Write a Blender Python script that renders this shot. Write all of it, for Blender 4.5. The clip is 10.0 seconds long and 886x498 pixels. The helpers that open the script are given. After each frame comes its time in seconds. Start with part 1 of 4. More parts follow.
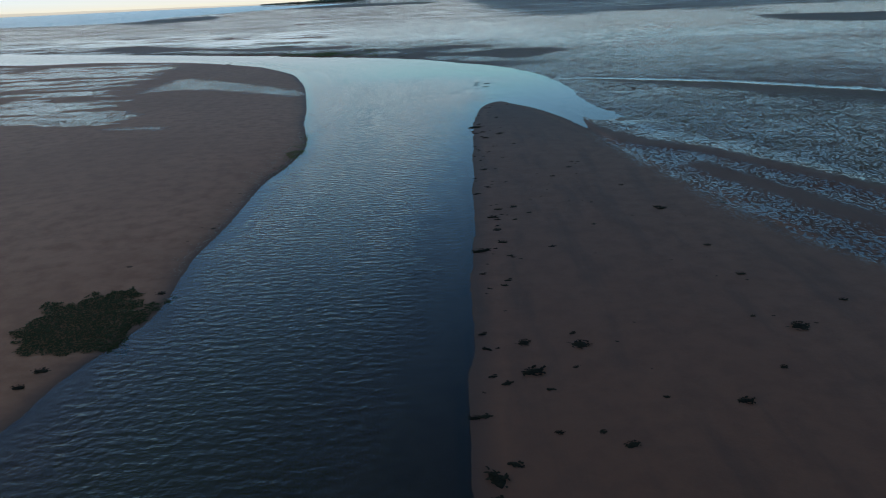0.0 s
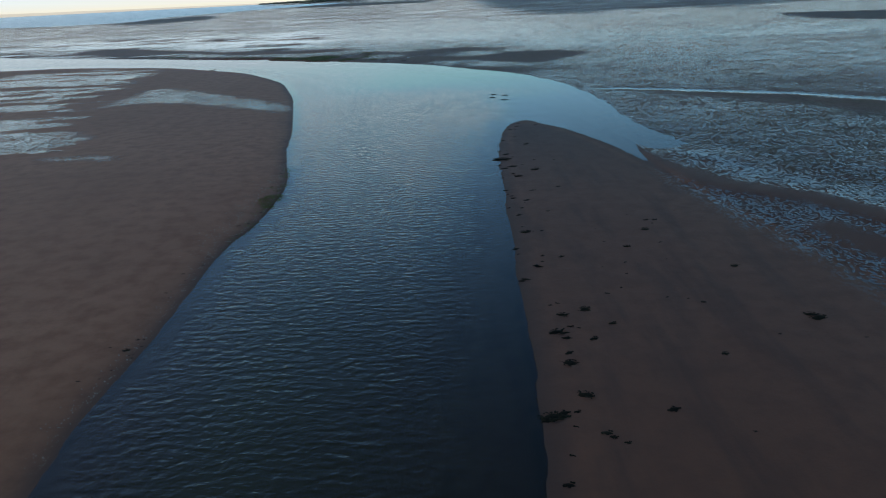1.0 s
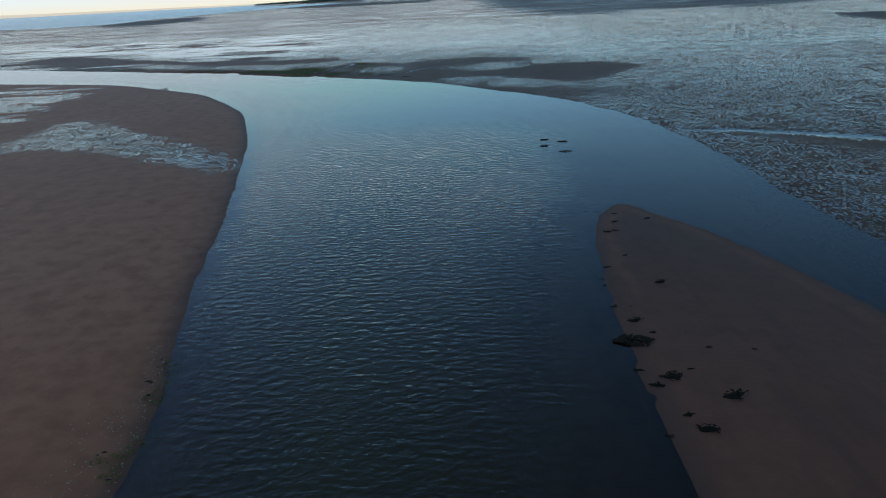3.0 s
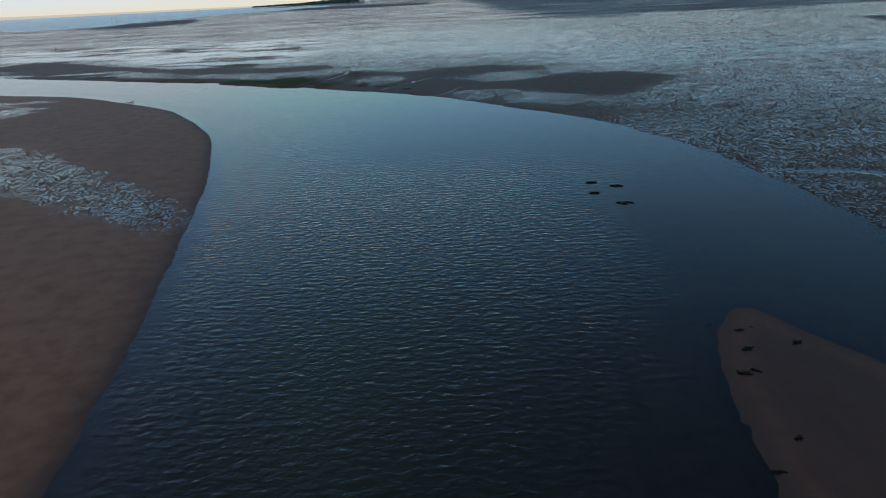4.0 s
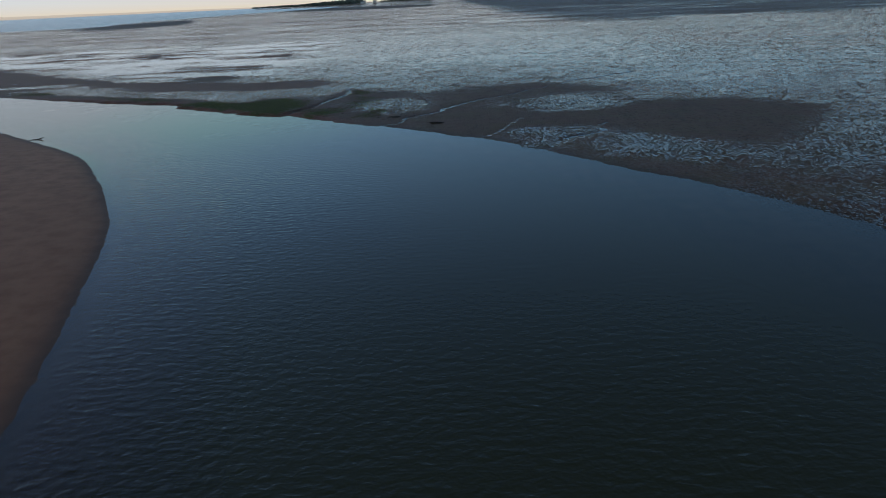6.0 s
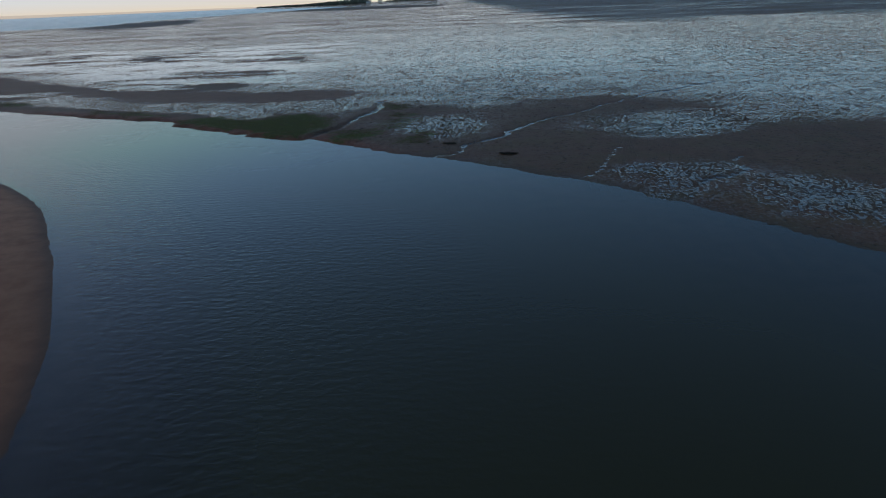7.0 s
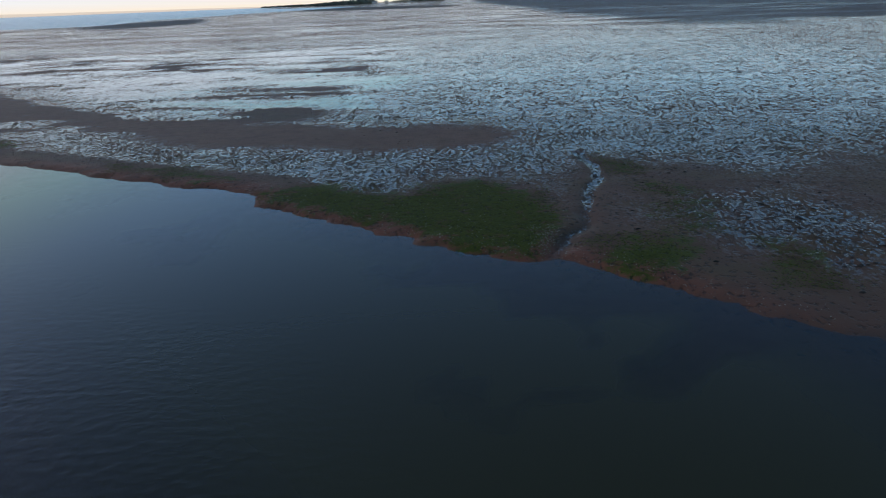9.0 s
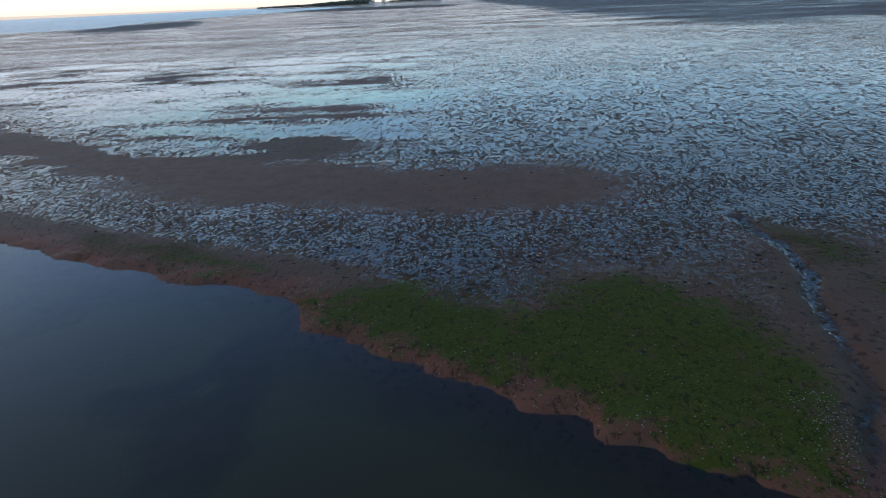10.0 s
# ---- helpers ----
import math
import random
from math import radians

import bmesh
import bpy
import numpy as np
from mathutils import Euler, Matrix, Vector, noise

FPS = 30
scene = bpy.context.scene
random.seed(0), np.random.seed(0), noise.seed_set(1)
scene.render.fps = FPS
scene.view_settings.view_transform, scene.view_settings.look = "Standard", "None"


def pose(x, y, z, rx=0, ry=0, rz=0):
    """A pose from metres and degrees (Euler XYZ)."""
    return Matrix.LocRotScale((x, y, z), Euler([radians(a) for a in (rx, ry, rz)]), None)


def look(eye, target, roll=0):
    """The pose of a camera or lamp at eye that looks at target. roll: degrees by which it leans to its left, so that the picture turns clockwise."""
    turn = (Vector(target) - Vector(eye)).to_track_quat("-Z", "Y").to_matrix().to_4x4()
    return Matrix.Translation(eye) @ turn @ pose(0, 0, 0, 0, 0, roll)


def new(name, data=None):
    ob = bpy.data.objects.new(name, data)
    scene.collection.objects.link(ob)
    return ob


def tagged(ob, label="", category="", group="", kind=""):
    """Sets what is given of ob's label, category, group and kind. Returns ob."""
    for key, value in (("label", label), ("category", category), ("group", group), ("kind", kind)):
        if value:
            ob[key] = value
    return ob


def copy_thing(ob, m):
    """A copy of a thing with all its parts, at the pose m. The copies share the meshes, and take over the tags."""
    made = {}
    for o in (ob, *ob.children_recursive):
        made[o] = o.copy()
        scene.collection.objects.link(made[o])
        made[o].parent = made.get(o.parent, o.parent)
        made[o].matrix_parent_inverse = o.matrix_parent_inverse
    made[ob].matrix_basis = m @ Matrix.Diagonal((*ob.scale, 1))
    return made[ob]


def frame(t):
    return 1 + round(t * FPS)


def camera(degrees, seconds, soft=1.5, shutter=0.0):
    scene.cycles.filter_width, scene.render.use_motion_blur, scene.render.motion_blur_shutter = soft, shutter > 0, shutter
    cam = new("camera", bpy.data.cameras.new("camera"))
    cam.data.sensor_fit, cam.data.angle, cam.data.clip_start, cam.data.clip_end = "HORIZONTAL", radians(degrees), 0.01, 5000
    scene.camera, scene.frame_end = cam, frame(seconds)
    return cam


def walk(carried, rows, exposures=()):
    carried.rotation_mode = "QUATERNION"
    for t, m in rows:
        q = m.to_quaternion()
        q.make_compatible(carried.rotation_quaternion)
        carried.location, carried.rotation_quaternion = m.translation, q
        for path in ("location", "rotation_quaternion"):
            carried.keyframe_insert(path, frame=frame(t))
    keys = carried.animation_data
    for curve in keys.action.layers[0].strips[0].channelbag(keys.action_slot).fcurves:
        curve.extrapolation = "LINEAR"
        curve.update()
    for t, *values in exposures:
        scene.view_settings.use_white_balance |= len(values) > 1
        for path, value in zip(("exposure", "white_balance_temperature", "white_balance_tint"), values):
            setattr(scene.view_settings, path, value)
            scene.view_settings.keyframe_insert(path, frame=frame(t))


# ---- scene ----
cam = camera(65.5, 10.0, soft=1.1)
PATH = [
    (0, (0.896, -1.83, 16.478), (0.852, 0.045, 15.783), -2.7),
    (0.5, (-0.132, 8.316, 16.35), (-0.176, 10.19, 15.653), -2.8),
    (1, (-1.139, 18.204, 16.3), (-1.183, 20.077, 15.602), -2.9),
    (1.5, (-2.116, 27.951, 16.288), (-2.156, 29.825, 15.59), -3.0),
    (2, (-3.033, 38.238, 16.214), (-3.072, 40.112, 15.514), -3.1),
    (2.5, (-3.775, 48.586, 16.087), (-3.816, 50.459, 15.387), -3.1),
    (4, (-5.963, 77.598, 15.543), (-5.998, 79.474, 14.85), -3.0),
    (4.5, (-6.979, 87.455, 15.471), (-7.013, 89.331, 14.779), -3.1),
    (5, (-7.903, 96.483, 15.449), (-7.94, 98.359, 14.756), -3.1),
    (6.5, (-14.497, 128.203, 14.16), (-14.531, 130.081, 13.475), -2.5),
    (7, (-18.244, 138.168, 14.1), (-18.286, 140.046, 13.414), -2.5),
    (7.5, (-23.211, 148.205, 13.975), (-23.256, 150.084, 13.29), -2.4),
    (8, (-28.624, 158.143, 13.861), (-28.668, 160.022, 13.176), -2.2),
    (8.5, (-34.069, 167.974, 13.799), (-34.112, 169.852, 13.114), -2.1),
    (9, (-39.582, 178.317, 13.671), (-39.625, 180.196, 12.987), -2.2),
    (9.5, (-44.139, 188.401, 13.94), (-44.174, 190.28, 13.253), -2.4),
    (10, (-46.792, 197.07, 14.348), (-46.828, 198.948, 13.662), -2.6),
]
walk(cam, [(t, look(eye, target, roll)) for t, eye, target, roll in PATH], [(0, -0.24, 6950, 5), (2.5, -0.2, 6950, 5), (4.5, -0.55, 7150, 9), (7, -0.62, 7350, 13), (8.5, -0.4, 7350, 14), (10, -0.02, 7150, 16)])

# ---- world, sun and exposure ----
SUN_AZIMUTH, SUN_HEIGHT = -60.0, 14.0   # degrees from the way ahead, degrees above the horizon
world = bpy.data.worlds.new("sky")
scene.world = world
world.use_nodes = True
wn = world.node_tree.nodes
sky = wn.new("ShaderNodeTexSky")
sky.sky_type, sky.sun_disc = "NISHITA", False
sky.sun_elevation, sky.sun_rotation = radians(SUN_HEIGHT), radians(SUN_AZIMUTH)
sky.air_density, sky.dust_density, sky.ozone_density = 0.7, 0.3, 3.0
wn["Background"].inputs["Strength"].default_value = 0.215
thin = wn.new("ShaderNodeHueSaturation")   # thin high cloud pales the blue
thin.inputs["Saturation"].default_value = 1.07
world.node_tree.links.new(sky.outputs["Color"], thin.inputs["Color"])
# haze whitens the warm rim of the sky
rgb, pale = wn.new("ShaderNodeSeparateColor"), wn.new("ShaderNodeCombineColor")
world.node_tree.links.new(thin.outputs["Color"], rgb.inputs[0])
for k, limit, op in ((0, 0.84, "MINIMUM"), (2, 1.38, "MAXIMUM")):
    share, pick = wn.new("ShaderNodeMath"), wn.new("ShaderNodeMath")
    share.operation, pick.operation = "MULTIPLY", op
    share.inputs[1].default_value = limit
    world.node_tree.links.new(rgb.outputs[1], share.inputs[0])
    world.node_tree.links.new(share.outputs[0], pick.inputs[0])
    world.node_tree.links.new(rgb.outputs[k], pick.inputs[1])
    world.node_tree.links.new(pick.outputs[0], pale.inputs[k])
world.node_tree.links.new(rgb.outputs[1], pale.inputs[1])
# a layer of haze, thickest along the horizon: pale blue, and cream at the very rim
aim, rise = wn.new("ShaderNodeTexCoord"), wn.new("ShaderNodeSeparateXYZ")
world.node_tree.links.new(aim.outputs["Generated"], rise.inputs[0])


def thinning(rate):
    """A share that falls off with height above the horizon."""
    fall, share = wn.new("ShaderNodeMath"), wn.new("ShaderNodeMath")
    fall.operation, share.operation = "MULTIPLY", "EXPONENT"
    fall.inputs[1].default_value = -rate
    share.use_clamp = True
    world.node_tree.links.new(rise.outputs["Z"], fall.inputs[0])
    world.node_tree.links.new(fall.outputs[0], share.inputs[0])
    return share.outputs[0]


haze, hazy, veil = wn.new("ShaderNodeVectorMath"), wn.new("ShaderNodeVectorMath"), wn.new("ShaderNodeVectorMath")
haze.operation, hazy.operation, veil.operation = "SCALE", "ADD", "MINIMUM"
haze.inputs[0].default_value = (1.7, 3.8, 4.6)
world.node_tree.links.new(thinning(8.0), haze.inputs["Scale"])
world.node_tree.links.new(pale.outputs[0], hazy.inputs[0])
world.node_tree.links.new(haze.outputs[0], hazy.inputs[1])
veil.inputs[1].default_value = (4.1, 5.1, 6.3)   # high cloud evens out the glare over the sun's quarter
world.node_tree.links.new(hazy.outputs[0], veil.inputs[0])
rim = wn.new("ShaderNodeMix")
rim.data_type = "RGBA"
rim.inputs[7].default_value = (5.0, 4.8, 4.35, 1)
world.node_tree.links.new(thinning(60.0), rim.inputs["Factor"])
world.node_tree.links.new(veil.outputs[0], rim.inputs[6])
world.node_tree.links.new(rim.outputs[2], wn["Background"].inputs["Color"])

sun = new("sun", bpy.data.lights.new("sun", "SUN"))
sun.data.energy, sun.data.angle, sun.data.color = 0.5, radians(15), (1.0, 0.9, 0.78)
az, el = radians(SUN_AZIMUTH), radians(SUN_HEIGHT)
sun.matrix_world = look((math.sin(az) * math.cos(el) * 100, math.cos(az) * math.cos(el) * 100, math.sin(el) * 100), (0, 0, 0))
scene.view_settings.exposure = 0.0


# ---- shape helpers ----
def lattice(ix, iy, seed):
    """A random number from 0 to 1 for each whole-numbered place."""
    a = (ix * 374761393 + iy * 668265263 + seed * 974634397) & 0xFFFFFFFF
    a = ((a ^ (a >> 13)) * 1274126177) & 0xFFFFFFFF
    return ((a ^ (a >> 16)) & 0xFFFF) / 65535.0


def grain(x, y, size, seed=0):
    """Smooth noise from 0 to 1 with lumps of about that size."""
    u, v = np.asarray(x) / size, np.asarray(y) / size
    iu, iv = np.floor(u).astype(np.int64), np.floor(v).astype(np.int64)
    fu, fv = u - iu, v - iv
    fu, fv = fu * fu * (3 - 2 * fu), fv * fv * (3 - 2 * fv)
    a = lattice(iu, iv, seed) * (1 - fu) + lattice(iu + 1, iv, seed) * fu
    b = lattice(iu, iv + 1, seed) * (1 - fu) + lattice(iu + 1, iv + 1, seed) * fu
    return a * (1 - fv) + b * fv


def layers(x, y, size, seed=0, n=3):
    total, weight = 0, 0
    for k in range(n):
        total = total + grain(x, y, size / 2.1 ** k, seed + 7 * k) * 0.55 ** k
        weight += 0.55 ** k
    return total / weight


def rounded(points, n=4):
    """A closed outline drawn smoothly through the points."""
    p = np.array(points, float)
    a, b, c, d = np.roll(p, 1, 0), p, np.roll(p, -1, 0), np.roll(p, -2, 0)
    out = []
    for k in range(n):
        t = k / n
        q = 0.5 * (2 * b + (c - a) * t + (2 * a - 5 * b + 4 * c - d) * t * t + (3 * b - a - 3 * c + d) * t ** 3)
        out.append(q)
    return np.stack(out, 1).reshape(-1, 2)


def inside(outline, x, y):
    """The distance to an outline: positive within it, negative outside."""
    x, y = np.asarray(x, float), np.asarray(y, float)
    near = np.full(x.shape, 1e12)
    odd = np.zeros(x.shape, bool)
    for (x0, y0), (x1, y1) in zip(outline, np.roll(outline, -1, 0)):
        ex, ey = x1 - x0, y1 - y0
        k = np.clip(((x - x0) * ex + (y - y0) * ey) / max(ex * ex + ey * ey, 1e-9), 0, 1)
        near = np.minimum(near, (x - x0 - k * ex) ** 2 + (y - y0 - k * ey) ** 2)
        if y0 != y1:
            odd ^= ((y0 > y) != (y1 > y)) & (x < ex * (y - y0) / ey + x0)
    return np.where(odd, 1, -1) * np.sqrt(near)


def along(line, x, y):
    """The distance to an open line."""
    near = np.full(np.shape(x), 1e12)
    for (x0, y0), (x1, y1) in zip(line[:-1], line[1:]):
        ex, ey = x1 - x0, y1 - y0
        k = np.clip(((x - x0) * ex + (y - y0) * ey) / (ex * ex + ey * ey), 0, 1)
        near = np.minimum(near, (x - x0 - k * ex) ** 2 + (y - y0 - k * ey) ** 2)
    return np.sqrt(near)


def step(a, b, v):
    k = np.clip((v - a) / (b - a), 0, 1)
    return k * k * (3 - 2 * k)


# ---- the plan: shores, wet sheets, bars, creeks ----
WEST_BANK = rounded([(-19.5, -60), (-19, 5), (-18.4, 24.5), (-17.3, 29.5), (-16.5, 33), (-16.9, 38), (-17.4, 44), (-17.2, 51), (-17.7, 62), (-16.9, 69),
    (-16.7, 77), (-17.3, 83), (-19, 90), (-20.8, 99), (-22.5, 110), (-24.8, 121), (-28.2, 137), (-32, 151), (-36.4, 164.5), (-41.6, 174.8),
    (-47.0, 183.8), (-52.4, 191.4), (-64, 202.6), (-78.3, 214.6), (-95, 223), (-118, 232), (-151, 239), (-260, 305), (-520, 420), (-900, 500), (-900, -60), (-400, -60), (-170, -60), (-80, -60), (-42, -60), (-26, -60)])
SPIT = rounded([(0.6, -60), (1, 17), (1.3, 25), (1.7, 37), (2.2, 52), (2.7, 66), (3.1, 79), (3.2, 87), (4, 95), (4.9, 102.5),
    (6.5, 107.2), (8.6, 109.2), (10.4, 106.2), (12.9, 101.5), (15.2, 94.5), (17.6, 83.8), (19.9, 73), (22.6, 60), (25.5, 43), (33, 25), (46, 0), (58, -52), (56, -60), (40, -60), (18, -60), (6, -60), (2.5, -60)])
EAST_FLATS = rounded([(-900, 690), (-600, 560), (-400, 440), (-196, 310), (-150, 281), (-118, 263), (-84, 244), (-76, 239.8), (-69.4, 236.4), (-63.1, 233.3),
    (-57, 230.6), (-54.6, 228.8), (-53.6, 226), (-50, 222.8), (-46.3, 220.6), (-43.2, 218.2), (-40, 216), (-36.8, 213.9), (-34.2, 213.2), (-31.8, 211.4),
    (-28.8, 209.2), (-25.8, 206.2), (-17.4, 199.4), (-11, 194), (-4.6, 187.2), (0.8, 179.5), (7, 171.2), (13.8, 159.6), (17.8, 148.2), (20, 137),
    (21.2, 125), (21.4, 111), (21.6, 101), (24, 91), (30.5, 74), (37, 54), (48, 25), (60, -30), (64, -55), (68, -60), (80, -60), (130, -60), (300, -60), (800, -60), (2000, -60), (4000, -60), (4000, 6000),
    (-300, 6000), (-750, 2990), (-330, 2300), (-390, 1575), (-425, 1120), (-395, 900), (-470, 870), (-590, 915), (-800, 820)])

WET_HOLLOW = rounded([(-60, 141), (-62.5, 152), (-60, 162.5), (-48.2, 152.5), (-38, 141.5), (-29.5, 134), (-26.5, 126), (-34.3, 129), (-44, 136.8), (-53, 140)], 2)
WET_WEST = rounded([(-220, 240), (-127, 218), (-94, 216), (-76, 202), (-74, 184), (-70, 160), (-60, 131), (-52.7, 110), (-40.5, 94.6), (-58, 100.5), (-70, 103), (-140, 110), (-300, 150)], 2)
DRY_BAR = rounded([(-150, 327), (-117, 306), (-92, 282), (-79, 272), (-69, 265), (-57, 261.5), (-46.5, 258), (-36, 257.5), (-32, 248), (-37, 242.5), (-46, 242), (-60, 244.5), (-73, 251), (-88, 262), (-104, 271), (-150, 288)], 2)
DRY_EAST = rounded([(4, 243), (-10, 238), (-16, 233), (-23, 232.5), (-24.5, 228), (-19, 225), (-16.5, 214), (-14, 206), (-6, 212.5), (0, 215.5), (14, 217), (20, 227)], 2)
DRY_SHORE = rounded([(-8, 198), (-5, 208), (5, 208), (14, 212), (26, 211), (34, 202), (28, 191), (20, 183), (10, 187), (3, 194)], 2)
DRY_RUN = rounded([(26, 133), (40, 126.5), (60, 112), (75, 92), (70, 86), (52, 104), (38, 120)], 2)
DRY_STRIP = rounded([(22.5, 78), (29, 70), (34.5, 57), (38, 44), (35, 44), (30, 58), (25.5, 68)], 2)
MUSSEL_BED = rounded([(140, 300), (150, 350), (180, 335), (260, 300), (230, 250), (158, 262)], 2)
FAR_BARS = [rounded([(-372, 830), (-378, 960), (-354, 1080), (-268, 825), (-297, 740)], 2), rounded([(-330, 1500), (-300, 2000), (-40, 1700), (-60, 1350)], 2),
    rounded([(-128, 405), (-118, 434), (-101, 440), (-92, 404), (-104, 379)], 2)]
ALGAE = [rounded([(-54.2, 229), (-50, 229.8), (-46.5, 227.8), (-43.3, 226.8), (-39.5, 229.6), (-36, 228.2), (-34, 221.5), (-33.9, 216.5), (-35.6, 214.6), (-38.6, 216.1), (-41, 218), (-44.2, 220.6), (-47.6, 222.4), (-51.6, 225.6)], 3),
    rounded([(-31.4, 214), (-28.4, 216.4), (-26.3, 214.8), (-28.6, 211.2), (-30.8, 211.2)], 3),
    rounded([(-28.3, 238.6), (-26.4, 237), (-25, 233.2), (-26.3, 231.8), (-27.3, 234.5)], 3),
    rounded([(-22.2, 214.4), (-19.9, 214.2), (-21.6, 209.8), (-23.6, 210)], 3),
    rounded([(-71, 240.2), (-62, 236.4), (-57.5, 233.6), (-60.5, 233.8), (-66, 236.8)], 3),
    rounded([(-98, 257.5), (-92, 256.5), (-86.5, 252.5), (-92, 252.5)], 3),
    rounded([(-26.2, 229), (-23.6, 228), (-22.8, 222), (-24.4, 216.5), (-26.6, 217), (-26, 223)], 3)]
CREEK_A = [(-28.8, 239.5), (-28.2, 235.8), (-28.4, 231), (-29.7, 226.2), (-30.9, 222), (-31.9, 219), (-33.5, 215.6), (-34.6, 212.5)]
CREEK_B = [(22, 247), (9.3, 236.5), (-0.4, 226.6), (-5.5, 221.2), (-9.5, 216.4), (-12.2, 213), (-12.4, 210.4), (-15, 207.9), (-17, 206), (-20, 201)]
CREEK_C = [(19, 136), (27.2, 133.8), (35.4, 128.5), (42.8, 123.8), (48.1, 120.2), (65, 103), (90, 70)]
WET_POOLS = [rounded([(-0.3, 208.1), (2.8, 216.5), (8.3, 220.3), (11.6, 214.4), (10.4, 208.2), (4.1, 205.5)], 2), rounded([(-4.6, 194.8), (0.2, 194.8), (5, 193.9), (1.4, 188.9), (-1.4, 186), (-3.5, 188.4)], 2),
    rounded([(7.1, 190), (13, 184.5), (12, 178), (5.8, 179.6), (3.7, 183.9)], 2), rounded([(-25.3, 219.6), (-23.1, 224.2), (-19.4, 222.2), (-15.5, 217.7), (-16.5, 213.8), (-20.5, 209.8), (-24.3, 214.7)], 2)]
GULLY_BAR = [(16.1, 100), (16.9, 91), (17.5, 86.8), (18.8, 79.4), (20.8, 74.5), (26.5, 69.5), (31.5, 60), (35.4, 52.5), (43, 38)]
GULLY_BAR_LOW = [(24.6, 63), (26.6, 57), (29.8, 47), (34, 36)]
GULLY_RUN = [(20.4, 98), (21.6, 88), (28, 74.5), (33.2, 65), (37.5, 55), (46, 39)]
DRY_MUD = rounded([(-12.7, 200.3), (-10.5, 210.3), (-5.1, 210.3), (-2.5, 204.2), (-4.5, 197.2), (-7.9, 194.5)], 2)
CREEK_E = [(-2.3, 203.2), (-3.1, 200.4), (-4.6, 198.9), (-5.9, 195.8), (-7.7, 191.6)]
CREEK_D = [(6.3, 197), (4.6, 191.4), (2.1, 190.6), (-0.9, 186.8), (-3, 184)]


def shape(x, y):
    """Height of the ground, and how wet, green, red and weedy it is."""
    x, y = np.asarray(x, float), np.asarray(y, float)
    wob = (layers(x, y, 5.0, 3) - 0.5) * 1.2 + (layers(x, y, 1.3, 5, 2) - 0.5) * 0.7
    west, spit, east = inside(WEST_BANK, x, y), inside(SPIT, x, y), inside(EAST_FLATS, x, y)
    e = east + wob * (1 + np.clip(np.abs(y) - 300, 0, 1500) * 0.01)
    cliff = step(-100, -75, x) * (1 - step(-31, -20, x)) * (y < 260)
    wl, sl = west + wob * 0.3, spit + wob * 0.35

    def bank(d, under, deep, top, run):
        return np.where(d < 0, np.maximum(d * under, -deep), top * (1 - np.exp(-np.maximum(d, 0) / run)))

    hw = bank(wl, 0.13, 1.3, 0.42, 5.0)
    hs = bank(sl, 0.07, 1.3, 0.27, 9.0)
    ge = bank(e, 0.09, 1.3, 0.22, 7.0)
    slump = step(0.5, 0.68, layers(x, y, 4.0, 67, 2))
    gc = bank(e + (layers(x, y, 0.9, 69, 3) - 0.5) * 0.7 + (layers(x, y, 2.6, 73, 2) - 0.5) * 0.9, 0.26 - 0.19 * slump, 1.3, 0.27, 0.55)
    gc = gc + cliff * 0.16 * (layers(x, y, 1.1, 71, 3) - 0.5) * np.exp(-(e / 1.6) ** 2)
    he = ge * (1 - cliff) + gc * cliff
    # the side channel is a shallow gully with bars
    gully = step(13, 19, x) * (1 - step(96, 122, y))
    floor = 0.05 + 0.14 * (layers(x * 0.7 + y * 0.35, y * 0.5, 6.0, 21) - 0.5) - 0.3 * step(84, 104, y) * step(0.4, 3, x - np.interp(y, (74.5, 79.4, 86.8, 91, 100, 106), (20.8, 18.8, 17.5, 16.9, 16.1, 13)))
    h = np.maximum(np.maximum(hw, hs), he)
    floor = floor + 0.09 * np.exp(-(along(GULLY_BAR, x + wob * 0.6, y) / 1.7) ** 2)
    h = np.where(gully > 0, np.maximum(h, floor * gully - 1.3 * (1 - gully)), h)
    # shoal off the spit's tip
    shoal = np.exp(-((x - 9) / 6.0) ** 2 - ((y - 121) / 9.0) ** 2)
    h = np.maximum(h, -1.3 + 1.12 * shoal)
    land = step(-0.02, 0.12, h)
    relief = (layers(x, y, 30, 31, 2) - 0.5) * 0.10 + (layers(x, y, 2.2, 33, 3) - 0.5) * 0.045
    h = h + relief * np.where(h > 0, step(0, 0.15, h), 0.5)
    mx, my = x + (layers(x, y, 3.0, 81, 2) - 0.5) * 1.3, y + (layers(x, y, 3.0, 83, 2) - 0.5) * 1.3
    ca, cb = along(CREEK_A, mx, my), along(CREEK_B, x + (layers(x, y, 3.5, 85, 2) - 0.5) * 2.4, y + (layers(x, y, 3.5, 87, 2) - 0.5) * 2.4)
    cc, cd, ce = along(CREEK_C, mx, my), along(CREEK_D, mx, my), along(CREEK_E, mx, my)
    cut = (0.30 - 0.16 * step(214, 226, y)) * np.exp(-(np.maximum(ca + wob * 0.25, 0) / 0.5) ** 4)
    h = h - np.minimum(cut, np.maximum(h - 0.015, 0)) * land
    h = h - 0.10 * np.exp(-((cb + wob * 0.15) / 0.3) ** 2) * land - 0.06 * np.exp(-(cc / 1.2) ** 2) * land - 0.08 * np.exp(-(cd / 0.4) ** 2) * land

    on_east, on_west, on_spit = step(-3, 0, east), step(-1, 2, west), step(-1, 2, spit)
    big = layers(x * 0.45, y, 26, 41, 3)
    wet = on_east * (0.65 + 0.6 * (big - 0.5)) * (1 - 0.2 * step(20, 70, x) * (1 - step(300, 420, y)))
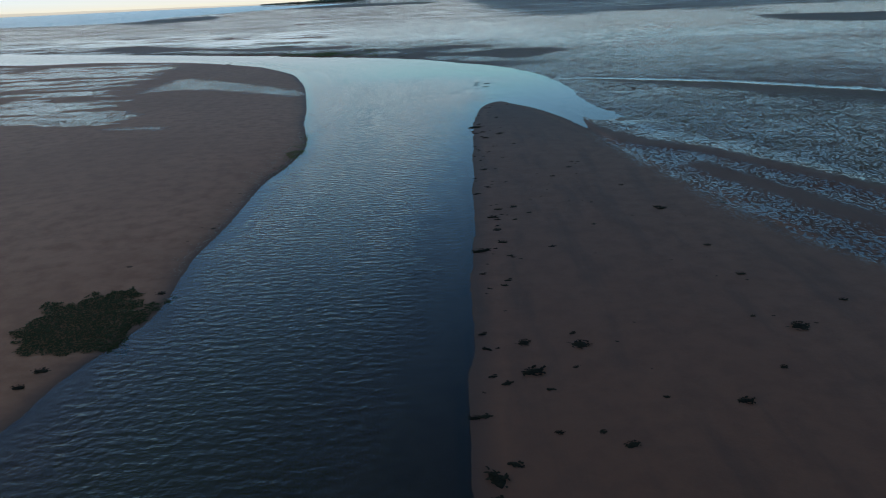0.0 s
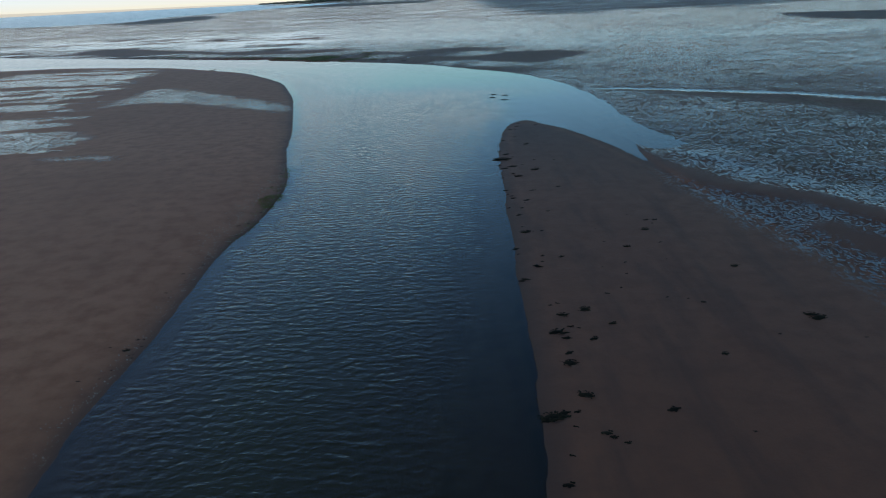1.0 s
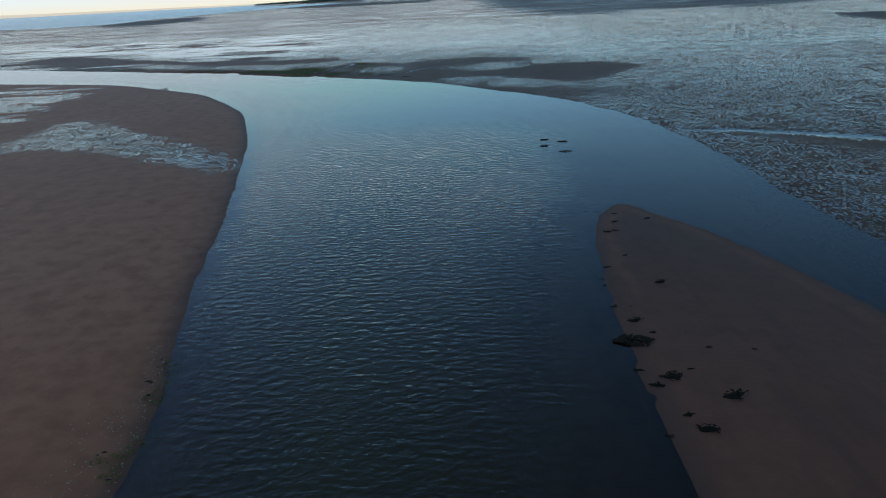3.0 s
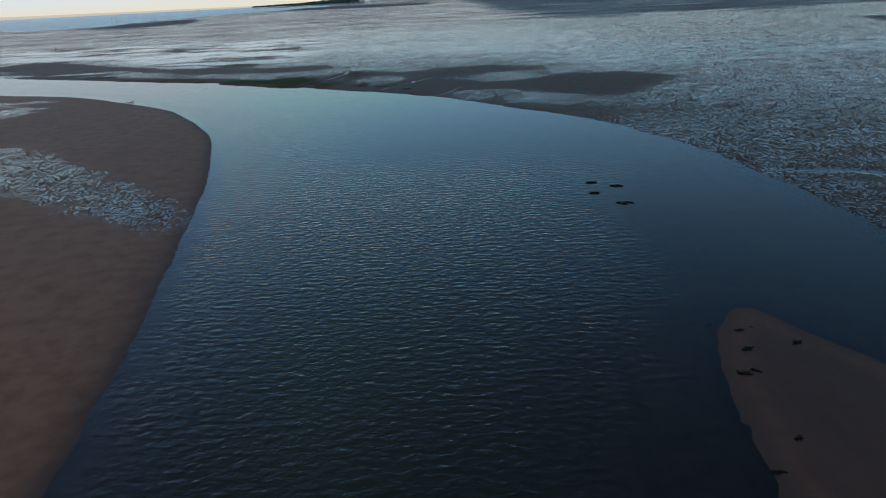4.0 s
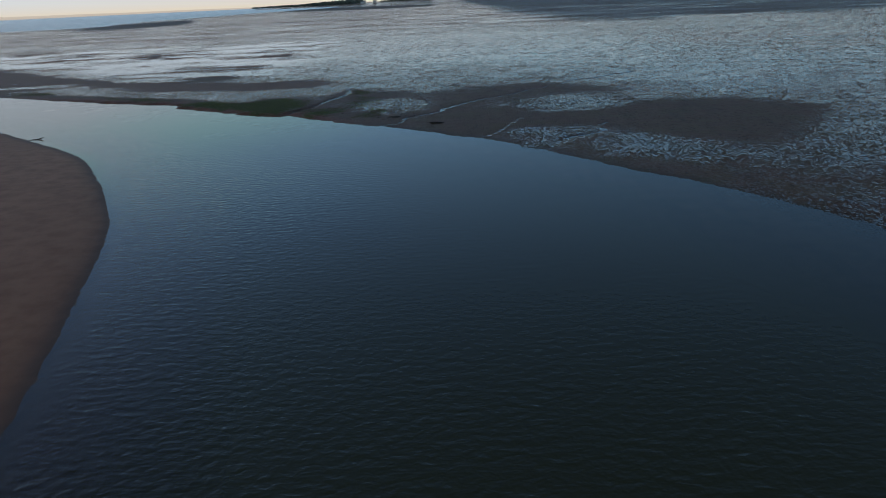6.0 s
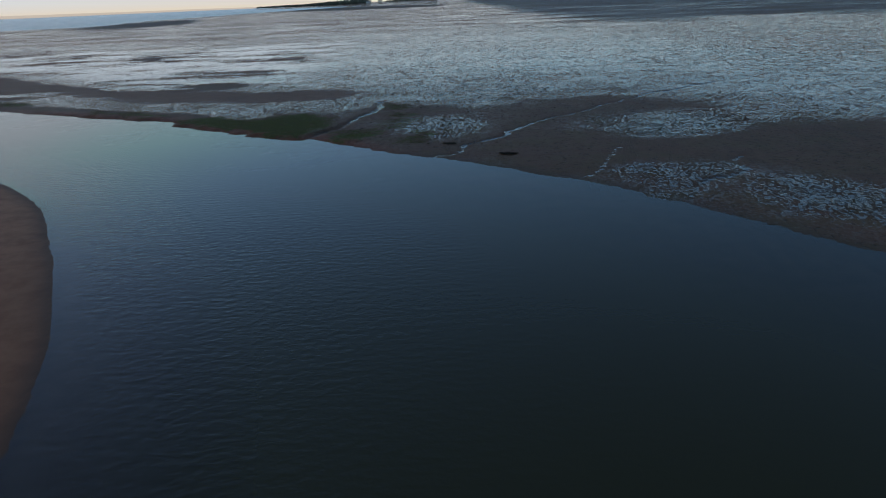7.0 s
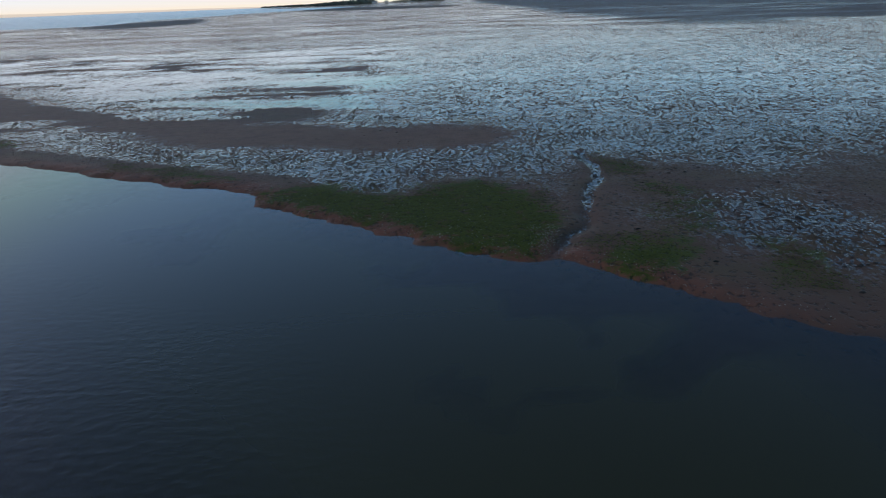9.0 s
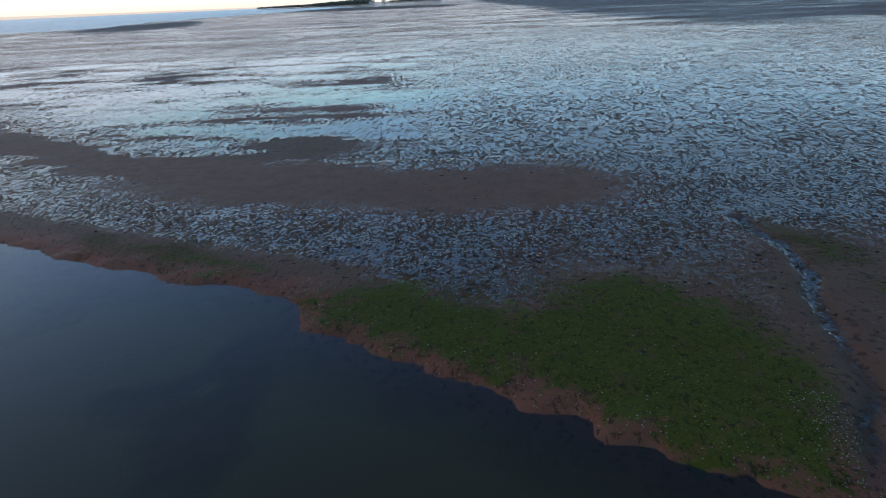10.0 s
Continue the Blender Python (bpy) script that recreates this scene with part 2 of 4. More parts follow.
    wet = wet * (1 - 0.3 * (1 - step(2, 20, east + wob * 3)) * step(150, 170, y)) * (1 - 0.4 * (1 - step(3, 9, east + wob * 2)) * step(150, 170, y))
    wet = wet * (1 - (0.34 + 0.16 * (1 - step(140, 170, y))) * step(8, 22, x) * (1 - step(205, 245, y))) * (1 - 0.42 * step(-24, -12, x) * (1 - step(10, 36, east + wob * 9)) * step(150, 170, y))
    wet = wet * (1 - 0.66 * step(-49, -40, x) * (1 - step(-22, -14, x)) * (1 - step(230, 246, y + wob * 3)))
    wet = wet * (1 - 0.8 * (1 - step(2.5, 6, east + wob * 1.5)) * step(-38, -46, x) * step(205, 215, y) * (1 - step(262, 280, y)))
    sheets = step(-40, -62, x) * step(250, 268, y) * (1 - step(380, 460, y))
    wet = wet + sheets * (-0.5 + 1.35 * step(0.3, 0.64, layers(x * 0.42 + y * 0.16, y * 1.15, 5.5, 49, 5))) + 0.08 * step(260, 300, y) * (1 - step(700, 1200, y)) * step(-80, -40, x)
    wet = wet * (1 - 0.5 * step(330, 540, y)) * (1 - 0.48 * step(5, 70, x) * step(240, 320, y))
    for dry, feather, much in ((DRY_BAR, 8.5, 0.98), (DRY_EAST, 11, 0.8), (DRY_SHORE, 6, 0.85), (DRY_MUD, 3, 0.9), (DRY_RUN, 6, 0.65), (DRY_STRIP, 2.5, 0.85)):
        wet = wet * (1 - much * step(-feather, feather, inside(dry, x, y) + wob * 3.5))
    for pool in WET_POOLS:
        wet = wet + 0.25 * step(-3, 3, inside(pool, x, y) + wob * 3.2)
    wet = wet + 0.4 * step(-5, 5, inside(WET_HOLLOW, x, y) + wob * 3.0)
    wet = wet + 0.64 * step(-6, 8, inside(WET_WEST, x, y) + wob * 3.0) * step(0.36, 0.62, layers(x * 0.3 - y * 0.1, y * 0.9, 3.4, 47, 4))
    between = step(13, 19, x) * (1 - step(-0.5, 2, spit)) * (1 - step(0, 3, east)) * (y < 112)
    wet = np.maximum(wet, between * (0.12 + 0.5 * layers(x * 1.2 + y * 0.5, y * 0.45, 5.0, 23)))
    run = along(GULLY_RUN, x + wob * 1.5, y)
    wet = np.maximum(wet, (0.5 + 0.7 * layers(x, y, 4, 29)) * np.exp(-(run / (1.2 + 0.02 * np.abs(98 - y))) ** 2) * step(40, 60, y))
    for bar, wide in ((GULLY_BAR, 1.9), (GULLY_BAR_LOW, 1.8)):
        wet = wet * (1 - 0.8 * np.exp(-(along(bar, x + wob * 1.0, y) / wide) ** 2))
    gleam = (1 - step(1, 6, spit + wob * 2)) * on_spit * step(12, 18, x) * step(20, 50, y) * (1 - step(70, 92, y))
    wet = wet + 0.24 * gleam
    wet = wet * (1 - 0.6 * np.exp(-(ca / 1.6) ** 2))
    broken = 0.35 + 0.9 * layers(x, y, 2.5, 63, 2)
    for c, wide in ((ca, 0.3), (cb, 0.11), (cc, 1.0), (cd, 0.07), (ce, 0.07)):
        wet = np.maximum(wet, (0.3 + 1.1 * step(219, 232, y) if c is ca else 1.5) * (1.0 if c is cc or c is cb else broken) * np.exp(-(np.maximum(c + (0 if c is ca else 0.2) * wob, 0) / wide) ** 2) * land)
    wet = np.clip(wet, 0, 1.6)
    damp = np.maximum(np.where(h < -0.02, 0.35 + 0.65 * np.exp(np.minimum(h, 0) / 0.08), 1.0) * np.exp(-(np.maximum(h, 0) / 0.07) ** 1.5), np.maximum(on_spit * (0.7 + 0.28 * step(72, 104, y)), np.maximum(0.85 * gully * (1 - on_spit), on_east * (0.45 + 0.4 * step(300, 380, y)))))

    green = np.zeros_like(x)
    for k, patch in enumerate(ALGAE):
        strength = (1.0, 0.95, 0.8, 0.6, 0.55, 0.6, 0.42)[k]
        green = np.maximum(green, strength * step(-2.2, 1.6, inside(patch, x, y) + wob * 1.9 + 0.7 * step(-44, -39, x) * (k == 0)))
    green = green * step(0.6, 1.5, ca + wob * 0.4)
    wet = wet * (1 - 0.85 * green)
    red = cliff * (1 - step(0.8, 3.2, east + wob)) * step(-5, -2, east)
    weedy = np.maximum(0.9 * step(-8, 8, inside(MUSSEL_BED, x, y) + wob * 4), 0.35 * step(-20, 10, inside(FAR_BARS[2], x, y)))
    for bar in FAR_BARS[:2]:
        weedy = np.maximum(weedy, 0.85 * step(-15, 15, inside(bar, x, y) + wob * 6))
    wet = wet * (1 - 0.8 * weedy)
    mud = on_east * (1 - step(25, 70, east)) * (1 - 0.6 * step(-3, 3, inside(DRY_BAR, x, y)))
    far = step(2300, 3000, y) * step(-760, -200, x)
    h = h + far * 6.0
    return h, wet, green, red, weedy, damp, mud


# ---- materials ----
class Nodes:
    """Short ways to lay nodes in a material."""

    def __init__(self, name):
        self.mat = bpy.data.materials.new(name)
        self.mat.use_nodes = True
        self.tree = self.mat.node_tree
        self.bsdf = self.tree.nodes["Principled BSDF"]
        self.place = self.tree.nodes.new("ShaderNodeNewGeometry").outputs["Position"]

    def put(self, socket, value):
        if isinstance(value, bpy.types.NodeSocket):
            self.tree.links.new(value, socket)
        elif isinstance(value, tuple) and len(value) == 3 and socket.type == "RGBA":
            socket.default_value = (*value, 1)
        else:
            socket.default_value = value

    def math(self, op, a, b=0.0, c=0.0, clamp=False):
        n = self.tree.nodes.new("ShaderNodeMath")
        n.operation, n.use_clamp = op, clamp
        for s, v in zip(n.inputs, (a, b, c)):
            self.put(s, v)
        return n.outputs[0]

    def mix(self, f, a, b):
        n = self.tree.nodes.new("ShaderNodeMix")
        n.data_type = "RGBA"
        self.put(n.inputs["Factor"], f)
        self.put(n.inputs[6], a)
        self.put(n.inputs[7], b)
        return n.outputs[2]

    def noise(self, scale, detail=2.0, stretch=(1, 1, 1), turn=0.0, rough=0.55, twist=0.0, shift=0.0):
        m = self.tree.nodes.new("ShaderNodeMapping")
        self.put(m.inputs["Vector"], self.place)
        m.inputs["Scale"].default_value = stretch
        m.inputs["Location"].default_value = (shift, shift * 0.7, 0)
        m.inputs["Rotation"].default_value = (0, 0, radians(turn))
        n = self.tree.nodes.new("ShaderNodeTexNoise")
        self.put(n.inputs["Vector"], m.outputs[0])
        n.inputs["Scale"].default_value, n.inputs["Detail"].default_value = scale, detail
        n.inputs["Roughness"].default_value, n.inputs["Distortion"].default_value = rough, twist
        return n.outputs["Fac"]

    def humps(self, scale, stretch, turn=0.0):
        """Scattered round humps, each of its own height."""
        m = self.tree.nodes.new("ShaderNodeMapping")
        self.put(m.inputs["Vector"], self.place)
        m.inputs["Scale"].default_value, m.inputs["Rotation"].default_value = stretch, (0, 0, radians(turn))
        n = self.tree.nodes.new("ShaderNodeTexVoronoi")
        self.put(n.inputs["Vector"], m.outputs[0])
        n.inputs["Scale"].default_value = scale
        rgb = self.tree.nodes.new("ShaderNodeSeparateColor")
        self.put(rgb.inputs[0], n.outputs["Color"])
        return self.math("MULTIPLY", self.ramp(n.outputs["Distance"], 0.12, 0.5, 1.0, 0.0), self.ramp(rgb.outputs[0], 0.25, 0.9))

    def cells(self, scale, stretch, turn=0.0):
        """Small patches, each with a random number of its own."""
        m = self.tree.nodes.new("ShaderNodeMapping")
        self.put(m.inputs["Vector"], self.place)
        m.inputs["Scale"].default_value, m.inputs["Rotation"].default_value = stretch, (0, 0, radians(turn))
        n = self.tree.nodes.new("ShaderNodeTexVoronoi")
        self.put(n.inputs["Vector"], m.outputs[0])
        n.inputs["Scale"].default_value = scale
        rgb = self.tree.nodes.new("ShaderNodeSeparateColor")
        self.put(rgb.inputs[0], n.outputs["Color"])
        return rgb.outputs[0]

    def waves(self, scale, turn, twist, detail_scale):
        m = self.tree.nodes.new("ShaderNodeMapping")
        self.put(m.inputs["Vector"], self.place)
        m.inputs["Rotation"].default_value = (0, 0, radians(turn))
        n = self.tree.nodes.new("ShaderNodeTexWave")
        n.bands_direction, n.wave_profile = "Y", "SIN"
        self.put(n.inputs["Vector"], m.outputs[0])
        for key, value in (("Scale", scale), ("Distortion", twist), ("Detail", 2.5), ("Detail Scale", detail_scale), ("Detail Roughness", 0.55)):
            n.inputs[key].default_value = value
        return n.outputs["Fac"]

    def ramp(self, v, a, b, lo=0.0, hi=1.0, smooth=True):
        n = self.tree.nodes.new("ShaderNodeMapRange")
        n.interpolation_type = "SMOOTHSTEP" if smooth else "LINEAR"
        for s, value in zip(n.inputs, (v, a, b, lo, hi)):
            self.put(s, value)
        return n.outputs[0]

    def attribute(self, name):
        n = self.tree.nodes.new("ShaderNodeAttribute")
        n.attribute_name = name
        return n.outputs["Fac"]

    def bump(self, height, distance, strength=1.0, normal=None):
        n = self.tree.nodes.new("ShaderNodeBump")
        self.put(n.inputs["Height"], height)
        self.put(n.inputs["Strength"], strength)
        self.put(n.inputs["Distance"], distance)
        if normal is not None:
            self.put(n.inputs["Normal"], normal)
        return n.outputs[0]

    def set(self, **values):
        for key, value in values.items():
            self.put(self.bsdf.inputs[key.replace("_", " ").title().replace("Ior", "IOR").replace("Specular IOR Level", "Specular IOR Level")], value)
        return self.mat


def ground_material():
    n = Nodes("tidal_sand")
    wet, green, red, weedy, damp, mud = (n.attribute(a) for a in ("wet", "green", "red", "weedy", "damp", "mud"))
    broad = n.ramp(n.noise(0.045, 3, stretch=(1, 0.6, 1), turn=30), 0.3, 0.7)
    mid = n.noise(0.7, 4, rough=0.65)
    fine = n.noise(9.0, 4, rough=0.7)
    sand = n.mix(broad, (0.348, 0.126, 0.058), (0.420, 0.162, 0.078))
    sand = n.mix(n.ramp(mid, 0.35, 0.75), sand, (0.275, 0.100, 0.047))
    sand = n.mix(n.ramp(fine, 0.45, 0.8, 0, 0.5), sand, (0.25, 0.135, 0.075))
    ahead = n.tree.nodes.new("ShaderNodeSeparateXYZ")
    n.put(ahead.inputs[0], n.place)
    # streaks where the ebb drained off the spit
    streak = n.noise(0.5, 4, stretch=(1.0, 0.16, 1), turn=14, rough=0.6)
    sand = n.mix(n.math("MULTIPLY", n.ramp(streak, 0.48, 0.7, 0, 0.45), n.ramp(ahead.outputs["X"], -8, 2)), sand, (0.105, 0.052, 0.033))
    # lumpy flats with water lying in their hollows
    speck = n.noise(5.6, 4, stretch=(1.0, 0.55, 1), turn=6, rough=0.75)
    ripple = n.noise(8.5, 2.5, stretch=(1.1, 0.5, 1), turn=7, rough=0.65)
    pool = n.noise(0.2, 5, stretch=(0.9, 0.9, 1), turn=8, rough=0.66)
    ridge = n.noise(3.2, 3, stretch=(1.0, 0.42, 1), turn=-6, rough=0.6)
    level = n.math("ADD", n.math("MULTIPLY_ADD", wet, 0.68, 0.15), n.math("MULTIPLY_ADD", speck, 1.8, -0.9))
    level = n.math("ADD", level, n.math("MULTIPLY_ADD", pool, 1.0, -0.5))
    level = n.math("ADD", level, n.math("MULTIPLY_ADD", ridge, 0.8, -0.4))
    patch = n.cells(6.8, (1.0, 0.6, 1), 8)
    level = n.math("ADD", level, n.math("MULTIPLY_ADD", patch, 1.0, -0.5))
    broad_patch = n.cells(3.3, (1.0, 0.38, 1), 4)
    level = n.math("ADD", level, n.math("MULTIPLY", n.math("SUBTRACT", broad_patch, 0.5), n.ramp(ahead.outputs["Y"], 232, 285, 0.2, 1.15)))
    level = n.math("ADD", level, n.math("MULTIPLY_ADD", ripple, 1.3, -0.65))
    lump = n.math("MAXIMUM", n.humps(5.2, (1.0, 0.6, 1), 6), n.math("MULTIPLY", n.humps(2.9, (1.0, 0.7, 1), -9), 0.8))
    lump = n.math("MULTIPLY", lump, n.ramp(n.noise(0.35, 3), 0.42, 0.62, 0.1, 1.0))
    level = n.math("ADD", level, n.math("MULTIPLY_ADD", lump, -1.3, 0.1))
    bands = n.math("MULTIPLY", n.math("SUBTRACT", n.noise(0.035, 6, stretch=(0.5, 1.0, 1), turn=5, rough=0.72), 0.5), n.ramp(ahead.outputs["Y"], 330, 620, 0.2, 3.2))
    level = n.math("ADD", level, bands)
    film = n.ramp(level, 0.36, 0.70)
    film = n.math("MULTIPLY", film, n.ramp(wet, 0.08, 0.3))
    soaked = n.math("MAXIMUM", n.math("MULTIPLY", n.ramp(wet, 0.1, 0.55), 0.85), n.math("MULTIPLY", damp, 0.85))
    col = n.mix(soaked, sand, n.mix(mid, (0.056, 0.034, 0.026), (0.092, 0.054, 0.040)))
    col = n.mix(n.math("MULTIPLY", lump, n.ramp(wet, 0.1, 0.4, 0, 0.8)), col, (0.03, 0.022, 0.018))
    col = n.mix(film, col, (0.05, 0.043, 0.04))
    silt = n.mix(n.ramp(n.noise(0.25, 5, rough=0.65), 0.4, 0.65), (0.098, 0.060, 0.040), (0.085, 0.072, 0.034))
    col = n.mix(n.math("MULTIPLY", mud, n.math("MULTIPLY_ADD", film, -0.6, 0.6)), col, silt)
    clay = n.mix(mid, (0.33, 0.105, 0.055), (0.17, 0.068, 0.040))
    clay = n.mix(n.ramp(fine, 0.5, 0.75, 0, 0.6), clay, (0.22, 0.14, 0.095))
    col = n.mix(n.math("MULTIPLY", red, n.ramp(n.noise(0.5, 3), 0.3, 0.6, 0.45, 1.0)), col, clay)
    moss = n.mix(mid, (0.056, 0.066, 0.010), (0.110, 0.118, 0.019))
    patchy = n.ramp(n.math("ADD", green, n.math("MULTIPLY_ADD", n.noise(0.8, 6, rough=0.72), 3.4, -1.75)), 0.3, 0.85)
    col = n.mix(n.math("MULTIPLY", patchy, n.ramp(green, 0.02, 0.2)), col, moss)
    dark = n.mix(fine, (0.06, 0.042, 0.028), (0.13, 0.09, 0.055))
    col = n.mix(n.math("MULTIPLY", weedy, n.ramp(n.noise(0.25, 5, stretch=(0.5, 1, 1)), 0.3, 0.6, 0.4, 1)), col, dark)
    # one noise mask: darker colour, less film and a lowered bump
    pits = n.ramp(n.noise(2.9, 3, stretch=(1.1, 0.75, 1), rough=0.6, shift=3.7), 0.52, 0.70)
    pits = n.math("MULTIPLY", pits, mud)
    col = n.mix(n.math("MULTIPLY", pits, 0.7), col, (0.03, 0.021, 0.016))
    film = n.math("MULTIPLY", film, n.math("MULTIPLY_ADD", pits, -0.7, 1.0))
    dull = n.math("SUBTRACT", 1.0, film)
    sheen = n.ramp(wet, 0.06, 0.42)
    rough = n.math("MULTIPLY_ADD", dull, n.math("MULTIPLY_ADD", sheen, 0.15, 0.50), 0.06)
    rough = n.math("ADD", rough, n.math("MULTIPLY", n.math("SUBTRACT", mid, 0.5), 0.1), clamp=True)
    lumps = n.math("ADD", n.math("MULTIPLY", mid, 0.03), n.math("MULTIPLY", fine, 0.008))
    uneven = n.ramp(wet, 0.05, 0.4)
    lumps = n.math("SUBTRACT", lumps, n.math("MULTIPLY", speck, n.math("MULTIPLY", 0.026, uneven)))
    lumps = n.math("SUBTRACT", lumps, n.math("MULTIPLY", ridge, n.math("MULTIPLY", 0.04, uneven)))
    lumps = n.math("SUBTRACT", lumps, n.math("MULTIPLY", ripple, n.math("MULTIPLY", 0.018, uneven)))
    lumps = n.math("SUBTRACT", lumps, n.math("MULTIPLY", pits, 0.05))
    lumps = n.math("ADD", lumps, n.math("MULTIPLY", lump, n.math("MULTIPLY", 0.03, uneven)))
    still = n.ramp(wet, 0.8, 1.2, 0.42, 0.05)
    normal = n.bump(lumps, 1.0, n.math("MAXIMUM", dull, still))
    shine = n.math("MULTIPLY", n.math("MULTIPLY_ADD", film, 0.40, n.math("MULTIPLY_ADD", sheen, -0.06, 0.12)), n.math("MULTIPLY_ADD", green, -0.7, 1.0))
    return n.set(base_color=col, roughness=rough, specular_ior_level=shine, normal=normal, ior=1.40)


def water_material():
    n = Nodes("river_water")
    depth = n.attribute("depth")
    # wind ripples with crests across the channel, calmer in patches and by the shores
    calm = n.ramp(n.noise(0.035, 3, stretch=(1, 0.6, 1)), 0.34, 0.6, 0.88, 1.0)
    near_shore = n.ramp(n.math("ADD", depth, n.math("MULTIPLY_ADD", n.noise(0.4, 3), 0.7, -0.3)), 0.0, 0.36, 0.15, 1.0)
    chop = n.attribute("chop")
    first = n.waves(0.42, -6, 3.4, 1.5)
    second = n.waves(0.68, 10, 3.4, 1.6)
    crests = n.noise(2.4, 2.0, stretch=(0.75, 1.0, 1), turn=-5, twist=0.2)
    small = n.noise(5.5, 2.0, stretch=(0.5, 1.0, 1), turn=7, twist=0.2)
    gust = n.ramp(n.noise(0.9, 3, stretch=(0.5, 1, 1)), 0.3, 0.7, 0.35, 1.0)
    h = n.math("ADD", n.math("MULTIPLY", first, 0.009), n.math("MULTIPLY", second, 0.006))
    h = n.math("MULTIPLY", h, gust)
    h = n.math("ADD", h, n.math("MULTIPLY_ADD", crests, 0.078, n.math("MULTIPLY", small, 0.012)))
    normal = n.bump(h, 1.0, n.math("MULTIPLY", n.math("MULTIPLY", calm, near_shore), chop))
    tree = n.tree
    murk = n.ramp(depth, 0.0, 1.15, 0.03, 1.0, smooth=False)
    clear = tree.nodes.new("ShaderNodeBsdfTransparent")
    clear.inputs["Color"].default_value = (0.74, 0.70, 0.58, 1)
    body = tree.nodes.new("ShaderNodeBsdfDiffuse")
    body.inputs["Color"].default_value = (0.042, 0.036, 0.009, 1)
    below = tree.nodes.new("ShaderNodeMixShader")
    n.put(below.inputs[0], murk)
    n.put(below.inputs[1], clear.outputs[0])
    n.put(below.inputs[2], body.outputs[0])
    gloss = tree.nodes.new("ShaderNodeBsdfGlossy")
    n.put(gloss.inputs["Roughness"], n.math("MULTIPLY_ADD", n.attribute("sea"), 0.2, 0.05))
    n.put(gloss.inputs["Normal"], normal)
    fresnel = tree.nodes.new("ShaderNodeFresnel")
    fresnel.inputs["IOR"].default_value = 1.39
    n.put(fresnel.inputs["Normal"], normal)
    top = tree.nodes.new("ShaderNodeMixShader")
    n.put(top.inputs[0], fresnel.outputs[0])
    n.put(top.inputs[1], below.outputs[0])
    n.put(top.inputs[2], gloss.outputs[0])
    tree.nodes.remove(n.bsdf)
    n.put(tree.nodes["Material Output"].inputs["Surface"], top.outputs[0])
    return n.mat


def rough_material(name, dark, light, size, rough=0.7, lumps=0.02, islands=False, gloss=0.25):
    n = Nodes(name)
    v = n.noise(size, 4, rough=0.65)
    if islands:
        geo = n.tree.nodes.new("ShaderNodeNewGeometry")
        v = n.math("MULTIPLY_ADD", geo.outputs["Random Per Island"], 0.6, n.math("MULTIPLY", v, 0.4))
    else:
        info = n.tree.nodes.new("ShaderNodeObjectInfo")
        v = n.math("MULTIPLY_ADD", info.outputs["Random"], 0.35, n.math("MULTIPLY", v, 0.65))
    col = n.mix(n.ramp(v, 0.2, 0.75), dark, light)
    return n.set(base_color=col, roughness=rough, specular_ior_level=gloss, normal=n.bump(n.noise(size * 2.5, 3), lumps))


SAND = ground_material()
WATER = water_material()
WEED = rough_material("bladder_weed", (0.012, 0.010, 0.007), (0.032, 0.026, 0.015), 9, 0.8, gloss=0.04)
GREEN_WEED = rough_material("green_weed", (0.014, 0.017, 0.006), (0.045, 0.048, 0.014), 6, 0.8, gloss=0.08)
FRESH_WEED = rough_material("fresh_weed", (0.055, 0.07, 0.012), (0.16, 0.17, 0.035), 5, 0.8, gloss=0.08)
MAT_ALGAE = rough_material("algae", (0.052, 0.058, 0.009), (0.140, 0.138, 0.024), 0.5, 0.8, islands=True, gloss=0.08)
SHELL = rough_material("shell", (0.18, 0.15, 0.09), (0.46, 0.41, 0.30), 12, 0.5, islands=True)
MUD = rough_material("mud", (0.022, 0.017, 0.012), (0.062, 0.045, 0.034), 3, 0.75, islands=True, gloss=0.15)
WOOD = rough_material("driftwood", (0.035, 0.028, 0.022), (0.085, 0.07, 0.055), 14, 0.8)
# leaf colour lightened to carry the haze of three kilometres
LEAF = rough_material("haze_paled_leaves", (0.10, 0.105, 0.075), (0.17, 0.165, 0.12), 0.05, 0.9)
PLASTER = rough_material("white_render", (0.70, 0.68, 0.62), (0.82, 0.80, 0.76), 0.8, 0.8)
SLATE = rough_material("slate", (0.06, 0.06, 0.065), (0.11, 0.11, 0.115), 0.8, 0.7)
PANE = rough_material("dark_window", (0.02, 0.022, 0.026), (0.04, 0.042, 0.048), 0.5, 0.15)


def haze_glow_material():
    n = Nodes("haze_glow_hills")
    # the hills give off this pale colour themselves, in place of distance haze
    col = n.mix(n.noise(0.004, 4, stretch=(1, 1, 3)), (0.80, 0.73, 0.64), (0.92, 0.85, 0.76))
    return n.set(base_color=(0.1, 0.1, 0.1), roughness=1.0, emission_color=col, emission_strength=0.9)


HAZE_GLOW = haze_glow_material()


# ---- ground and water ----
def axis(lo, fine0, fine1, hi, fine, growth):
    mid = list(np.arange(fine0, fine1, fine))
    up, p, s = [], fine1, fine
    while p < hi:
        up.append(p)
        s *= growth
        p += s
    down, p, s = [], fine0, fine
    while p > lo:
        s *= growth
        p -= s
        down.append(p)
    out = np.array(sorted(down + mid + up + [hi]))
    return out[np.concatenate([[True], np.diff(out) > fine * 0.6])]


